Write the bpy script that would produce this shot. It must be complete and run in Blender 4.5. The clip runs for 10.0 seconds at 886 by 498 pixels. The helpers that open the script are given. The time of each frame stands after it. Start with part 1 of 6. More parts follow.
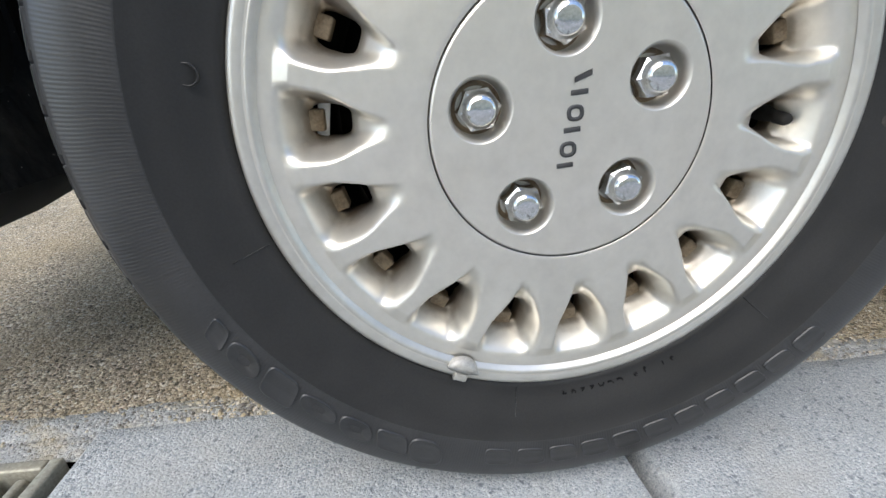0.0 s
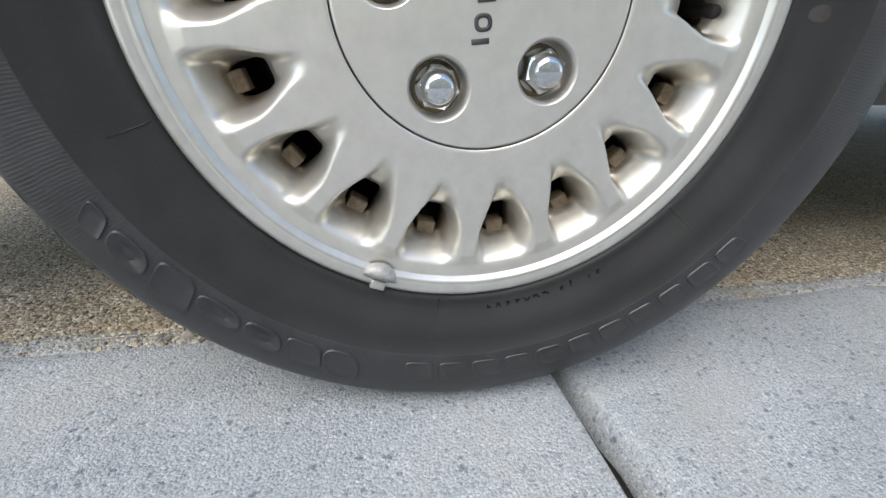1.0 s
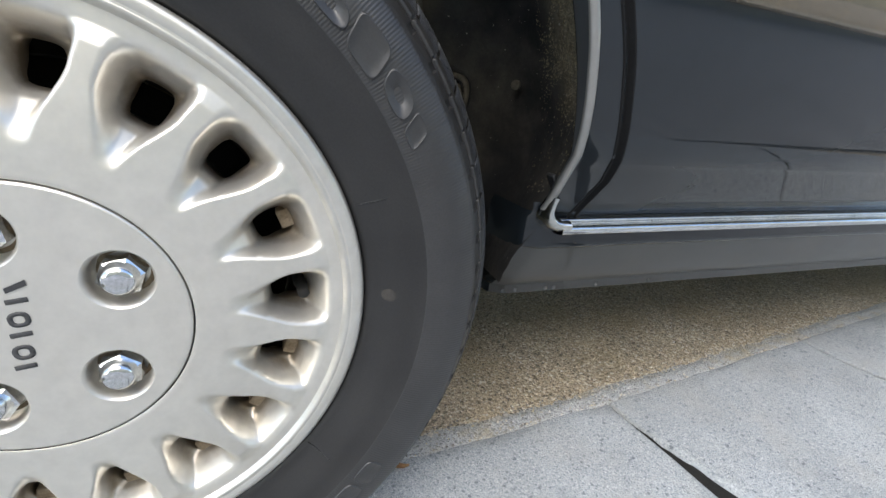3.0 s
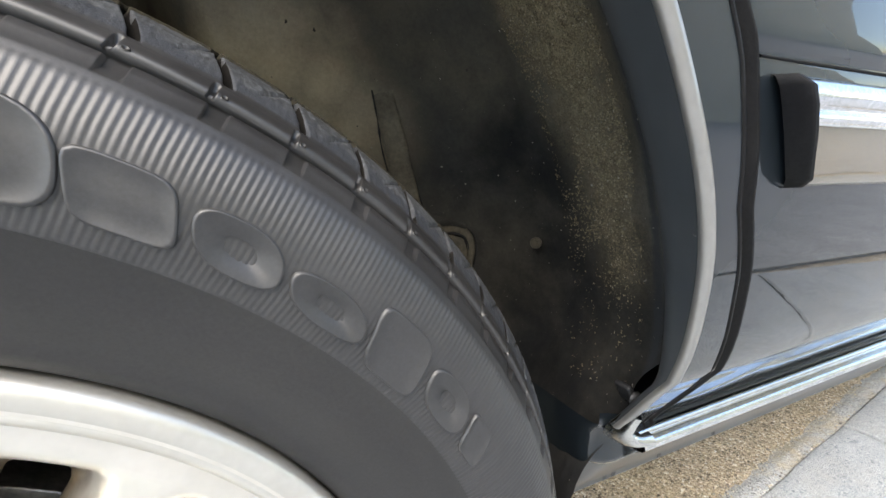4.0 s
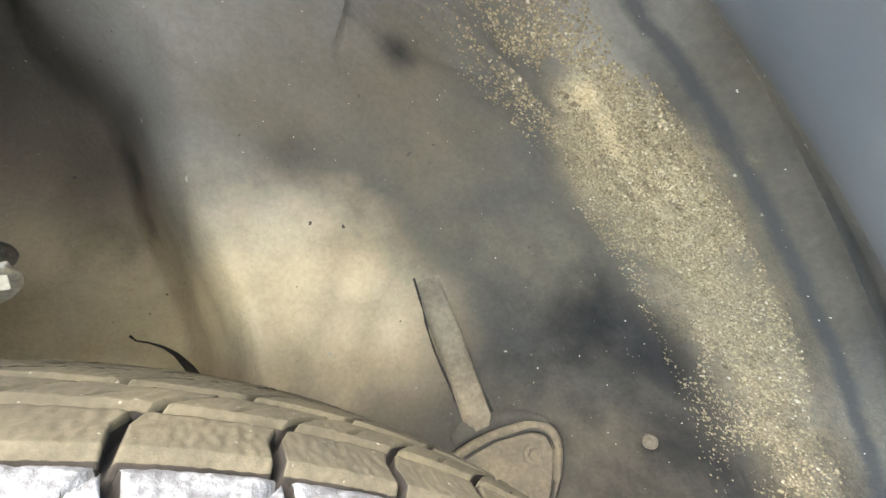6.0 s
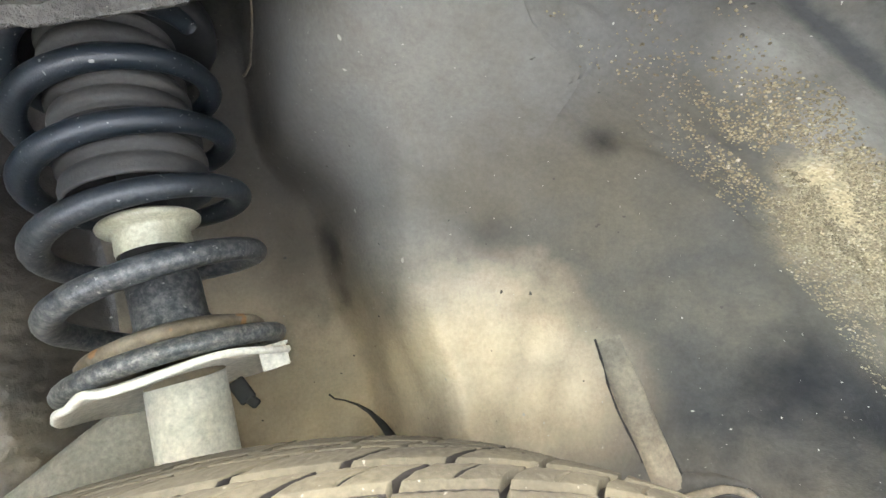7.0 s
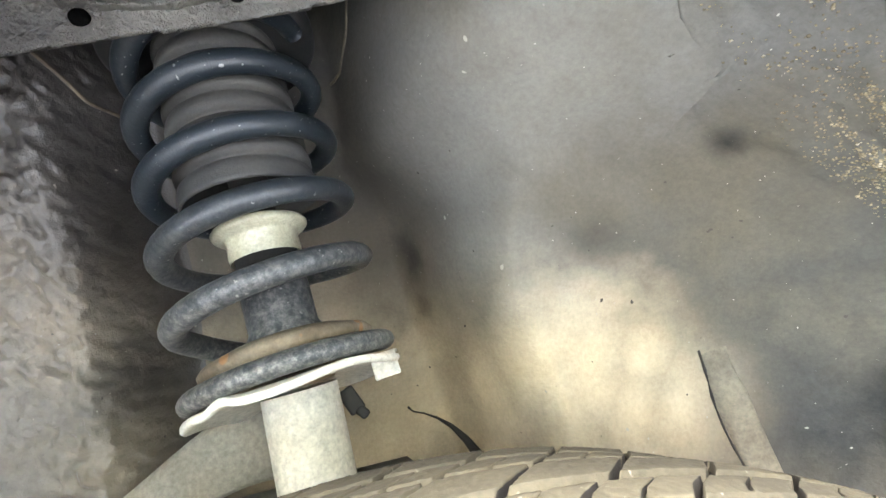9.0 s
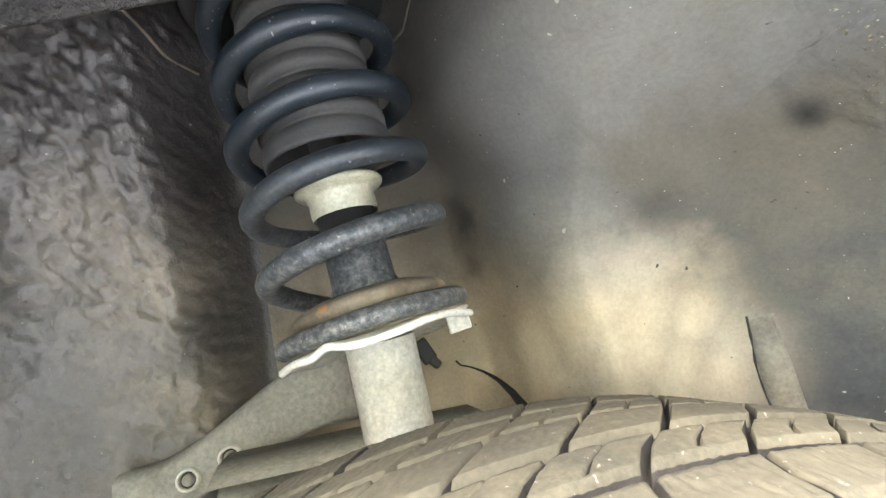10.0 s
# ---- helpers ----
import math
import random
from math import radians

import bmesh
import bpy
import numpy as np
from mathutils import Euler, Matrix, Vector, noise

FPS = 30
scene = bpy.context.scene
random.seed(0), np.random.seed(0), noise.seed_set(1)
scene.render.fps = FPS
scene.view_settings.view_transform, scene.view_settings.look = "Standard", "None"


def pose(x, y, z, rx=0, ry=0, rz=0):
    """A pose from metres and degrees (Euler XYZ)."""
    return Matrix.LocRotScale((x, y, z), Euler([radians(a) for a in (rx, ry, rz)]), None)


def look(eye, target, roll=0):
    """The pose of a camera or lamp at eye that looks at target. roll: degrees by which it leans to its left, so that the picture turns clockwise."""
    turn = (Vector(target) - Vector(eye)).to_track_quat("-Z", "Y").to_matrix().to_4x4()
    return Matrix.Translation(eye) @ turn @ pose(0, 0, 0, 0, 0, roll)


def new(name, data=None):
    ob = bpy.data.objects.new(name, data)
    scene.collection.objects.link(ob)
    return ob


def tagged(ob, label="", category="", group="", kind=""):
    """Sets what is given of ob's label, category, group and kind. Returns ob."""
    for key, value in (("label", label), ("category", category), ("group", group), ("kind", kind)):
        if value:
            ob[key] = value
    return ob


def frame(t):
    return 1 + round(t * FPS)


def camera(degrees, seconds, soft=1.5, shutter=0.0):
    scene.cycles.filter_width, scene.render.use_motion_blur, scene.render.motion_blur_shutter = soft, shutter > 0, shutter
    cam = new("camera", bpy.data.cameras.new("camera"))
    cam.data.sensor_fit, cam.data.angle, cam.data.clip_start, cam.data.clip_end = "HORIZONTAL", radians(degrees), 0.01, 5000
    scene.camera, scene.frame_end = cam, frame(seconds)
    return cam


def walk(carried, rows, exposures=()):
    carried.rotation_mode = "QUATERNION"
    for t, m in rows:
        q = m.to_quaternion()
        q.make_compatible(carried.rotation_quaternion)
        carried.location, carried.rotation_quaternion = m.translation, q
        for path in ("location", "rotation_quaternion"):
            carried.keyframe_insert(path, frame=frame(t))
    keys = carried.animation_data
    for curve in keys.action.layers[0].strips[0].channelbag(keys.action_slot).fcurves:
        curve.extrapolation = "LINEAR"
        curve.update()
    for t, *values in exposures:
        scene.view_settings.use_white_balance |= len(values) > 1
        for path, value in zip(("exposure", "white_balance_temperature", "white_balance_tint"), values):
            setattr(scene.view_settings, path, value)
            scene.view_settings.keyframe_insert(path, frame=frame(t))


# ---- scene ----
cam = camera(92.06, 10.0)
PATH = [
    (0.0, (-0.1048, -0.2559, 0.3311), (-0.0161, 0.6596, -0.0612), -1.21),
    (0.5, (-0.0877, -0.2627, 0.2892), (0.0328, 0.6346, -0.1354), -0.02),
    (1.0, (-0.0662, -0.2671, 0.2724), (0.0814, 0.6209, -0.1629), 1.31),
    (1.5, (-0.0299, -0.2770, 0.2690), (0.1486, 0.6088, -0.1595), 2.56),
    (2.0, (0.0587, -0.2863, 0.2990), (0.2673, 0.6047, -0.1042), 3.72),
    (2.5, (0.1412, -0.2857, 0.3425), (0.4078, 0.6066, -0.0218), 4.94),
    (2.7, (0.1446, -0.2883, 0.3826), (0.4494, 0.5954, 0.0274), 5.24),
    (3.8, (0.1292, -0.1926, 0.5287), (0.5763, 0.6609, 0.2612), -1.85),
    (4.0, (0.1501, -0.1471, 0.5317), (0.5888, 0.7254, 0.3162), -2.24),
    (4.5, (0.1910, -0.0819, 0.5548), (0.6532, 0.7920, 0.4036), -3.64),
    (5.0, (0.1863, -0.0497, 0.5819), (0.7365, 0.7710, 0.4276), -5.26),
    (5.2, (0.1830, -0.0455, 0.5860), (0.7462, 0.7672, 0.4315), -6.15),
    (6.3, (0.1273, -0.0572, 0.6210), (0.5613, 0.8421, 0.6752), -11.63),
    (6.5, (0.1113, -0.0551, 0.6319), (0.5226, 0.8540, 0.6973), -11.96),
    (7.0, (0.0666, -0.0487, 0.6421), (0.4097, 0.8822, 0.7672), -12.63),
    (7.5, (0.0292, -0.0447, 0.6558), (0.3194, 0.8928, 0.8479), -13.00),
    (8.0, (0.0178, -0.0338, 0.6491), (0.3043, 0.8760, 0.9494), -12.15),
    (8.5, (0.0129, -0.0306, 0.6444), (0.2975, 0.8576, 1.0051), -10.80),
    (9.0, (0.0109, -0.0221, 0.6504), (0.3304, 0.9107, 0.8168), -12.51),
    (9.5, (-0.0067, -0.0211, 0.6537), (0.2952, 0.9265, 0.7586), -11.55),
    (10.0, (-0.0320, -0.0197, 0.6565), (0.2612, 0.9327, 0.7403), -10.58),
]
EXPOSURES = [(0.0, 1.2, 6700, 9), (1.5, 1.15, 6700, 9), (2.7, 1.38, 6700, 9), (3.8, 1.85, 7000, 10), (4.5, 3.7, 7350, 10), (5.2, 4.85, 7400, 10), (6.5, 5.4, 7250, 10), (8.0, 5.75, 6950, 10), (9.0, 5.78, 7100, 10), (10.0, 5.57, 7150, 10)]
walk(cam, [(t, look(e, a, r)) for t, e, a, r in PATH], EXPOSURES)

# ---- light: bright hazy sky, soft light from above the street ----
world = bpy.data.worlds.new("sky")
scene.world = world
world.use_nodes = True
wn = world.node_tree.nodes
sky = wn.new("ShaderNodeTexSky")
sky.sky_type = "NISHITA"
sky.sun_disc = False
sky.sun_elevation = radians(52)
sky.sun_rotation = radians(214)
sky.dust_density = 1.0
wn["Background"].inputs["Strength"].default_value = 0.15
world.node_tree.links.new(sky.outputs["Color"], wn["Background"].inputs["Color"])
sun_data = bpy.data.lights.new("sun", "SUN")
sun_data.energy, sun_data.angle, sun_data.color = 1.5, radians(60), (1.0, 0.97, 0.92)
sun = new("sun", sun_data)
sun.matrix_world = look((-1.2, -1.8, 3.05), (0, 0, 0.3))


# ---- materials ----
def nodes_of(m):
    m.use_nodes = True
    return m.node_tree.nodes, m.node_tree.links, m.node_tree.nodes["Principled BSDF"]


def noise_tex(nt, lk, scale, detail=4.0, rough=0.6, vec=None):
    n = nt.new("ShaderNodeTexNoise")
    n.inputs["Scale"].default_value = scale
    n.inputs["Detail"].default_value = detail
    n.inputs["Roughness"].default_value = rough
    if vec is not None:
        lk.new(vec, n.inputs["Vector"])
    return n


def ramp(nt, lk, src, stops):
    r = nt.new("ShaderNodeValToRGB")
    while len(r.color_ramp.elements) < len(stops):
        r.color_ramp.elements.new(0.5)
    for el, (p, c) in zip(r.color_ramp.elements, stops):
        el.position, el.color = p, ((c, c, c) if isinstance(c, (int, float)) else c) + (1.0,)
    lk.new(src, r.inputs["Fac"])
    return r


def blend(nt, lk, fac, a, b, mode="MIX"):
    m = nt.new("ShaderNodeMix")
    m.data_type, m.blend_type = "RGBA", mode
    for sock, v in ((m.inputs["Factor"], fac), (m.inputs[6], a), (m.inputs[7], b)):
        if isinstance(v, (int, float)):
            sock.default_value = v
        elif isinstance(v, tuple):
            sock.default_value = v + (1.0,)
        else:
            lk.new(v, sock)
    return m.outputs[2]


def coords(nt):
    return nt.new("ShaderNodeTexCoord").outputs["Object"]


def bump(nt, lk, bsdf, heights):
    """heights: (socket, strength, distance) chained one on the other."""
    last = None
    for src, strength, dist in heights:
        b = nt.new("ShaderNodeBump")
        b.inputs["Strength"].default_value = strength
        b.inputs["Distance"].default_value = dist
        lk.new(src, b.inputs["Height"])
        if last is not None:
            lk.new(last.outputs["Normal"], b.inputs["Normal"])
        last = b
    lk.new(last.outputs["Normal"], bsdf.inputs["Normal"])


def worn(name, c1, c2, rough=0.6, metal=0.0, big=9.0, fine=120.0, rel=0.25, dist=0.001, spots=None, coat=0.0, spread=(0.35, 0.65), rough2=None):
    """Two-tone surface: large stains between c1 and c2, fine grain in colour and relief, small specks of the colour spots."""
    m = bpy.data.materials.new(name)
    nt, lk, b = nodes_of(m)
    v = coords(nt)
    nb, nf = noise_tex(nt, lk, big, 5, 0.6, v), noise_tex(nt, lk, fine, 3, 0.7, v)
    f1 = ramp(nt, lk, nb.outputs["Fac"], [(spread[0], 0.0), (spread[1], 1.0)])
    col = blend(nt, lk, f1.outputs["Color"], c1, c2)
    g = ramp(nt, lk, nf.outputs["Fac"], [(0.3, 0.72), (0.7, 1.15)] if rel else [(0.3, 0.94), (0.7, 1.05)])
    col = blend(nt, lk, 1.0, col, g.outputs["Color"], "MULTIPLY")
    if spots:
        ns = noise_tex(nt, lk, spots[1], 2, 0.5, v)
        fs = ramp(nt, lk, ns.outputs["Fac"], [(spots[2], 0.0), (spots[2] + 0.04, 1.0)])
        col = blend(nt, lk, fs.outputs["Color"], col, spots[0])
    lk.new(col, b.inputs["Base Color"])
    rr = ramp(nt, lk, nb.outputs["Fac"], [(0.3, rough), (0.7, rough2 if rough2 is not None else min(1.0, rough + 0.12))])
    lk.new(rr.outputs["Color"], b.inputs["Roughness"])
    b.inputs["Metallic"].default_value = metal
    b.inputs["Coat Weight"].default_value = coat
    b.inputs["Coat Roughness"].default_value = 0.06
    if rel:
        bump(nt, lk, b, [(nf.outputs["Fac"], rel, dist)])
    return m


def concrete_mat(name, paste, darks, lights, cell, rel, dist, warm=None, grain=(0.6, 1.35), pebbles=None):
    """Cast concrete with stones showing: cells of random tone at two sizes in a paste, pits and broad stains."""
    m = bpy.data.materials.new(name)
    nt, lk, b = nodes_of(m)
    v = coords(nt)

    def stones(scale, lo, hi):
        warp = noise_tex(nt, lk, scale * 0.9, 2, 0.5, v)
        vm = nt.new("ShaderNodeVectorMath")
        vm.operation = "MULTIPLY_ADD"
        vm.inputs[1].default_value = (0.9 / scale,) * 3
        lk.new(warp.outputs["Color"], vm.inputs[0])
        lk.new(v, vm.inputs[2])
        vo = nt.new("ShaderNodeTexVoronoi")
        vo.inputs["Scale"].default_value = scale
        lk.new(vm.outputs[0], vo.inputs["Vector"])
        sep = nt.new("ShaderNodeSeparateColor")
        lk.new(vo.outputs["Color"], sep.inputs["Color"])
        tone = ramp(nt, lk, sep.outputs[0], [(0.0, darks[0]), (lo * 0.5, darks[1]), (lo, paste), (hi, paste), (hi + (1 - hi) * 0.5, lights[0]), (1.0, lights[1])])
        size = ramp(nt, lk, vo.outputs["Distance"], [(0.38, 1.0), (0.62, 0.0)])
        return tone.outputs["Color"], size.outputs["Color"]

    big_tone, big_size = stones(cell, 0.3, 0.72)
    fine_tone, fine_size = stones(cell * 2.3, 0.34, 0.66)
    col = blend(nt, lk, big_size, fine_tone, big_tone)
    if pebbles:
        wp = noise_tex(nt, lk, pebbles[0] * 1.4, 2, 0.5, v)
        shift = nt.new("ShaderNodeVectorMath")
        shift.operation = "MULTIPLY_ADD"
        shift.inputs[1].default_value = (0.8 / pebbles[0],) * 3
        lk.new(wp.outputs["Color"], shift.inputs[0])
        lk.new(v, shift.inputs[2])
        pv = nt.new("ShaderNodeTexVoronoi")
        pv.inputs["Scale"].default_value = pebbles[0]
        lk.new(shift.outputs[0], pv.inputs["Vector"])
        sp = nt.new("ShaderNodeSeparateColor")
        lk.new(pv.outputs["Color"], sp.inputs["Color"])
        pick = ramp(nt, lk, sp.outputs[1], [(pebbles[1], 1.0), (pebbles[1] + 0.02, 0.0)])
        core = ramp(nt, lk, pv.outputs["Distance"], [(0.22, 0.85), (0.34, 0.0)])
        tint = ramp(nt, lk, sp.outputs[2], [(0.0, tuple(0.7 * q for q in pebbles[2])), (0.6, pebbles[2]), (1.0, (0.40, 0.385, 0.37))])
        both = blend(nt, lk, 1.0, pick.outputs["Color"], core.outputs["Color"], "MULTIPLY")
        col = blend(nt, lk, both, col, tint.outputs["Color"])
    nf = noise_tex(nt, lk, cell * 3.4, 3, 0.8, v)
    g = ramp(nt, lk, nf.outputs["Fac"], [(0.3, grain[0]), (0.7, grain[1])])
    col = blend(nt, lk, 1.0, col, g.outputs["Color"], "MULTIPLY")
    nb = noise_tex(nt, lk, 6.0, 6, 0.6, v)
    st = ramp(nt, lk, nb.outputs["Fac"], [(0.3, 0.84), (0.7, 1.1)])
    col = blend(nt, lk, 1.0, col, st.outputs["Color"], "MULTIPLY")
    if warm:
        n2 = noise_tex(nt, lk, warm[1], 6, 0.7, v)
        f2 = ramp(nt, lk, n2.outputs["Fac"], [(warm[2], 0.0), (warm[3], 0.75)])
        col = blend(nt, lk, f2.outputs["Color"], col, blend(nt, lk, 1.0, warm[0], g.outputs["Color"], "MULTIPLY"))
    lk.new(col, b.inputs["Base Color"])
    b.inputs["Roughness"].default_value = 0.88
    bump(nt, lk, b, [(nf.outputs["Fac"], rel, dist), (big_size, rel, dist * 1.4)])
    return m


M_SLAB = concrete_mat("pale_concrete", (0.405, 0.427, 0.432), ((0.20, 0.225, 0.245), (0.30, 0.325, 0.34)), ((0.46, 0.48, 0.48), (0.60, 0.615, 0.61)), 400.0, 0.6, 0.0009, ((0.43, 0.428, 0.405), 7.0, 0.5, 0.7), (0.54, 1.42), pebbles=(125.0, 0.25, (0.175, 0.20, 0.22)))
M_GROUND = concrete_mat("brown_aggregate", (0.57, 0.468, 0.335), ((0.10, 0.085, 0.062), (0.28, 0.235, 0.165)), ((0.8, 0.68, 0.46), (0.97, 0.92, 0.8)), 190.0, 1.0, 0.0022, ((0.52, 0.41, 0.245), 5.0, 0.45, 0.72), (0.4, 1.5))
M_MORTAR = concrete_mat("old_mortar", (0.47, 0.485, 0.48), ((0.20, 0.20, 0.20), (0.31, 0.32, 0.32)), ((0.55, 0.55, 0.52), (0.66, 0.66, 0.63)), 300.0, 0.7, 0.0012, ((0.50, 0.42, 0.27), 9.0, 0.52, 0.66), (0.62, 1.3))
M_GRIT = worn("grit_stone", (0.48, 0.45, 0.39), (0.2, 0.19, 0.175), 0.9, big=30, fine=300)
M_LEAF = worn("dry_leaf", (0.22, 0.1, 0.045), (0.34, 0.2, 0.09), 0.8, big=60, fine=400)
M_RUBBER = worn("tyre_rubber", (0.0140, 0.0134, 0.0132), (0.0205, 0.0197, 0.0192), 0.36, big=14, fine=700, rel=0.15, dist=0.0003)
M_RUBBER.node_tree.nodes["Principled BSDF"].inputs["Specular IOR Level"].default_value = 0.5
# ribs and shoulder a tone lighter, sheen of the sky put into the colour
M_BAND = worn("sheen_grey_rubber", (0.0200, 0.0196, 0.0198), (0.029, 0.0284, 0.0284), 0.36, big=30, fine=700, rel=0.12, dist=0.0003)
M_BAND.node_tree.nodes["Principled BSDF"].inputs["Specular IOR Level"].default_value = 0.68
M_TREAD = worn("dusty_tread", (0.040, 0.0355, 0.0240), (0.025, 0.0225, 0.0162), 0.85, big=35, fine=500, rel=0.3, dist=0.0006, spots=((0.085, 0.078, 0.065), 480.0, 0.70))


def chalk_mat(name, rubber, chalk):
    """Rubber whose worn edge is scuffed pale and chalky beyond a ragged line."""
    m = bpy.data.materials.new(name)
    nt, lk, b = nodes_of(m)
    v = coords(nt)
    sep = nt.new("ShaderNodeSeparateXYZ")
    lk.new(v, sep.inputs[0])
    big, fine = noise_tex(nt, lk, 60.0, 5, 0.75, v), noise_tex(nt, lk, 480.0, 3, 0.75, v)
    edge = nt.new("ShaderNodeMath")
    edge.operation = "MULTIPLY_ADD"
    lk.new(big.outputs["Fac"], edge.inputs[0])
    edge.inputs[1].default_value = 0.018
    lk.new(sep.outputs["Y"], edge.inputs[2])
    up = nt.new("ShaderNodeMath")
    up.operation = "MULTIPLY"
    lk.new(edge.outputs[0], up.inputs[0])
    up.inputs[1].default_value = 20.0
    f = ramp(nt, lk, up.outputs[0], [(0.60, 0.0), (0.68, 1.0)])
    g = ramp(nt, lk, fine.outputs["Fac"], [(0.32, 0.45), (0.52, 0.95), (0.68, 1.6)])
    pale = blend(nt, lk, 1.0, chalk, g.outputs["Color"], "MULTIPLY")
    mottle = ramp(nt, lk, noise_tex(nt, lk, 120.0, 4, 0.7, v).outputs["Fac"], [(0.35, 0.62), (0.65, 1.2)])
    pale = blend(nt, lk, 1.0, pale, mottle.outputs["Color"], "MULTIPLY")
    lk.new(blend(nt, lk, f.outputs["Color"], rubber, pale), b.inputs["Base Color"])
    r = ramp(nt, lk, f.outputs["Color"], [(0.0, 0.38), (1.0, 0.7)])
    lk.new(r.outputs["Color"], b.inputs["Roughness"])
    bump(nt, lk, b, [(fine.outputs["Fac"], 0.5, 0.0008)])
    return m


M_TREAD.node_tree.nodes["Principled BSDF"].inputs["Specular IOR Level"].default_value = 0.12
M_SHOULDER = chalk_mat("chalky_tread_edge", (0.036, 0.039, 0.045), (0.047, 0.050, 0.054))
# groove rubber free of dust, made near-black so depth shade is in the colour
M_GROOVE = worn("shaded_groove_rubber", (0.006, 0.0055, 0.005), (0.013, 0.0115, 0.010), 0.95, big=40, fine=500)
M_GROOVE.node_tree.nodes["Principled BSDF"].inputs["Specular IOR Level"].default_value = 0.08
M_SILVER = worn("silver_paint", (0.70, 0.672, 0.612), (0.65, 0.622, 0.562), 0.31, 0.78, big=8, fine=60, rel=0.0, dist=0.0002)


def pocket_dust(m):
    """Brown brake dust caked in the deep pockets of the disc."""
    nt, lk, b = m.node_tree.nodes, m.node_tree.links, m.node_tree.nodes["Principled BSDF"]
    old = b.inputs["Base Color"].links[0].from_socket
    v = coords(nt)
    sep = nt.new("ShaderNodeSeparateXYZ")
    lk.new(v, sep.inputs[0])
    n = noise_tex(nt, lk, 55.0, 5, 0.65, v)
    add = nt.new("ShaderNodeMath")
    add.operation = "MULTIPLY_ADD"
    lk.new(n.outputs["Fac"], add.inputs[0])
    add.inputs[1].default_value = 0.016
    lk.new(sep.outputs["Y"], add.inputs[2])
    mul = nt.new("ShaderNodeMath")
    mul.operation = "MULTIPLY"
    lk.new(add.outputs[0], mul.inputs[0])
    mul.inputs[1].default_value = 20.0
    f = ramp(nt, lk, mul.outputs[0], [(0.58, 0.0), (0.84, 0.85)])
    lk.new(blend(nt, lk, f.outputs["Color"], old, (0.20, 0.145, 0.085)), b.inputs["Base Color"])


pocket_dust(M_SILVER)
M_LIP = worn("machined_rim", (0.62, 0.605, 0.56), (0.56, 0.54, 0.49), 0.34, 0.8, big=12, fine=80, rel=0.0, dist=0.0002)
M_CHROME = worn("chrome", (0.78, 0.79, 0.8), (0.66, 0.66, 0.65), 0.06, 1.0, big=40, fine=500, rel=0.03, dist=0.0002, rough2=0.2)
M_ELBOW = worn("dull_chrome", (0.62, 0.62, 0.60), (0.52, 0.51, 0.48), 0.16, 1.0, big=30, fine=90, rel=0.0)
M_INK = worn("charcoal_paint", (0.03, 0.03, 0.032), (0.05, 0.05, 0.05), 0.55, big=80, fine=600)
M_DARK = worn("grimy_black_metal", (0.012, 0.012, 0.012), (0.022, 0.019, 0.015), 0.7, 0.2, big=20, fine=300)
M_BROWN = worn("brake_dust_tan", (0.33, 0.26, 0.18), (0.2, 0.14, 0.085), 0.85, big=90, fine=500)
M_DISC = worn("brake_disc_steel", (0.5, 0.5, 0.5), (0.4, 0.38, 0.35), 0.3, 0.9, big=30, fine=300)
M_PAINT = worn("navy_car_paint", (0.008, 0.0115, 0.015), (0.011, 0.015, 0.019), 0.5, 0.0, big=3, fine=40, rel=0.0, dist=0.0001, coat=1.0)
M_PAINT.node_tree.nodes["Principled BSDF"].inputs["Specular IOR Level"].default_value = 0.1
M_PAINT.node_tree.nodes["Principled BSDF"].inputs["Coat Roughness"].default_value = 0.025
M_SILL = worn("dusty_grey_paint", (0.028, 0.030, 0.031), (0.055, 0.053, 0.049), 0.42, 0.1, big=9, fine=40, rel=0.0, coat=0.5)
M_SEAL = worn("black_seal", (0.006, 0.006, 0.007), (0.011, 0.011, 0.011), 0.65, big=30, fine=500)
M_SEAL.node_tree.nodes["Principled BSDF"].inputs["Specular IOR Level"].default_value = 0.15
M_PLASTIC = worn("black_plastic", (0.008, 0.009, 0.011), (0.016, 0.016, 0.016), 0.5, big=12, fine=350, rel=0.1, spots=((0.2, 0.2, 0.19), 330.0, 0.78))
M_INNER = worn("inner_fender_paint", (0.030, 0.034, 0.037), (0.100, 0.091, 0.072), 0.6, big=8, fine=260, spots=((0.45, 0.43, 0.38), 330.0, 0.73))
M_SPRING = worn("dark_spring_steel", (0.0075, 0.0118, 0.0165), (0.014, 0.0195, 0.0245), 0.40, 0.1, big=40, fine=400, spots=((0.24, 0.235, 0.22), 340.0, 0.69))


def settled_dust(m, z_clean, z_dusty, tone):
    """Pale dust blown up from the road, thick on the lowest coils and gone higher up."""
    nt, lk, b = m.node_tree.nodes, m.node_tree.links, m.node_tree.nodes["Principled BSDF"]
    old = b.inputs["Base Color"].links[0].from_socket
    v = coords(nt)
    sep = nt.new("ShaderNodeSeparateXYZ")
    lk.new(v, sep.inputs[0])
    n = noise_tex(nt, lk, 230.0, 5, 0.75, v)
    up = nt.new("ShaderNodeMapRange")
    up.inputs["From Min"].default_value = z_clean
    up.inputs["From Max"].default_value = z_dusty
    lk.new(sep.outputs["Z"], up.inputs["Value"])
    k = nt.new("ShaderNodeMath")
    k.operation = "MULTIPLY"
    lk.new(up.outputs[0], k.inputs[0])
    r = ramp(nt, lk, n.outputs["Fac"], [(0.40, 0.12), (0.52, 0.5), (0.62, 1.0)])
    lk.new(r.outputs["Color"], k.inputs[1])
    lk.new(blend(nt, lk, k.outputs[0], old, tone), b.inputs["Base Color"])


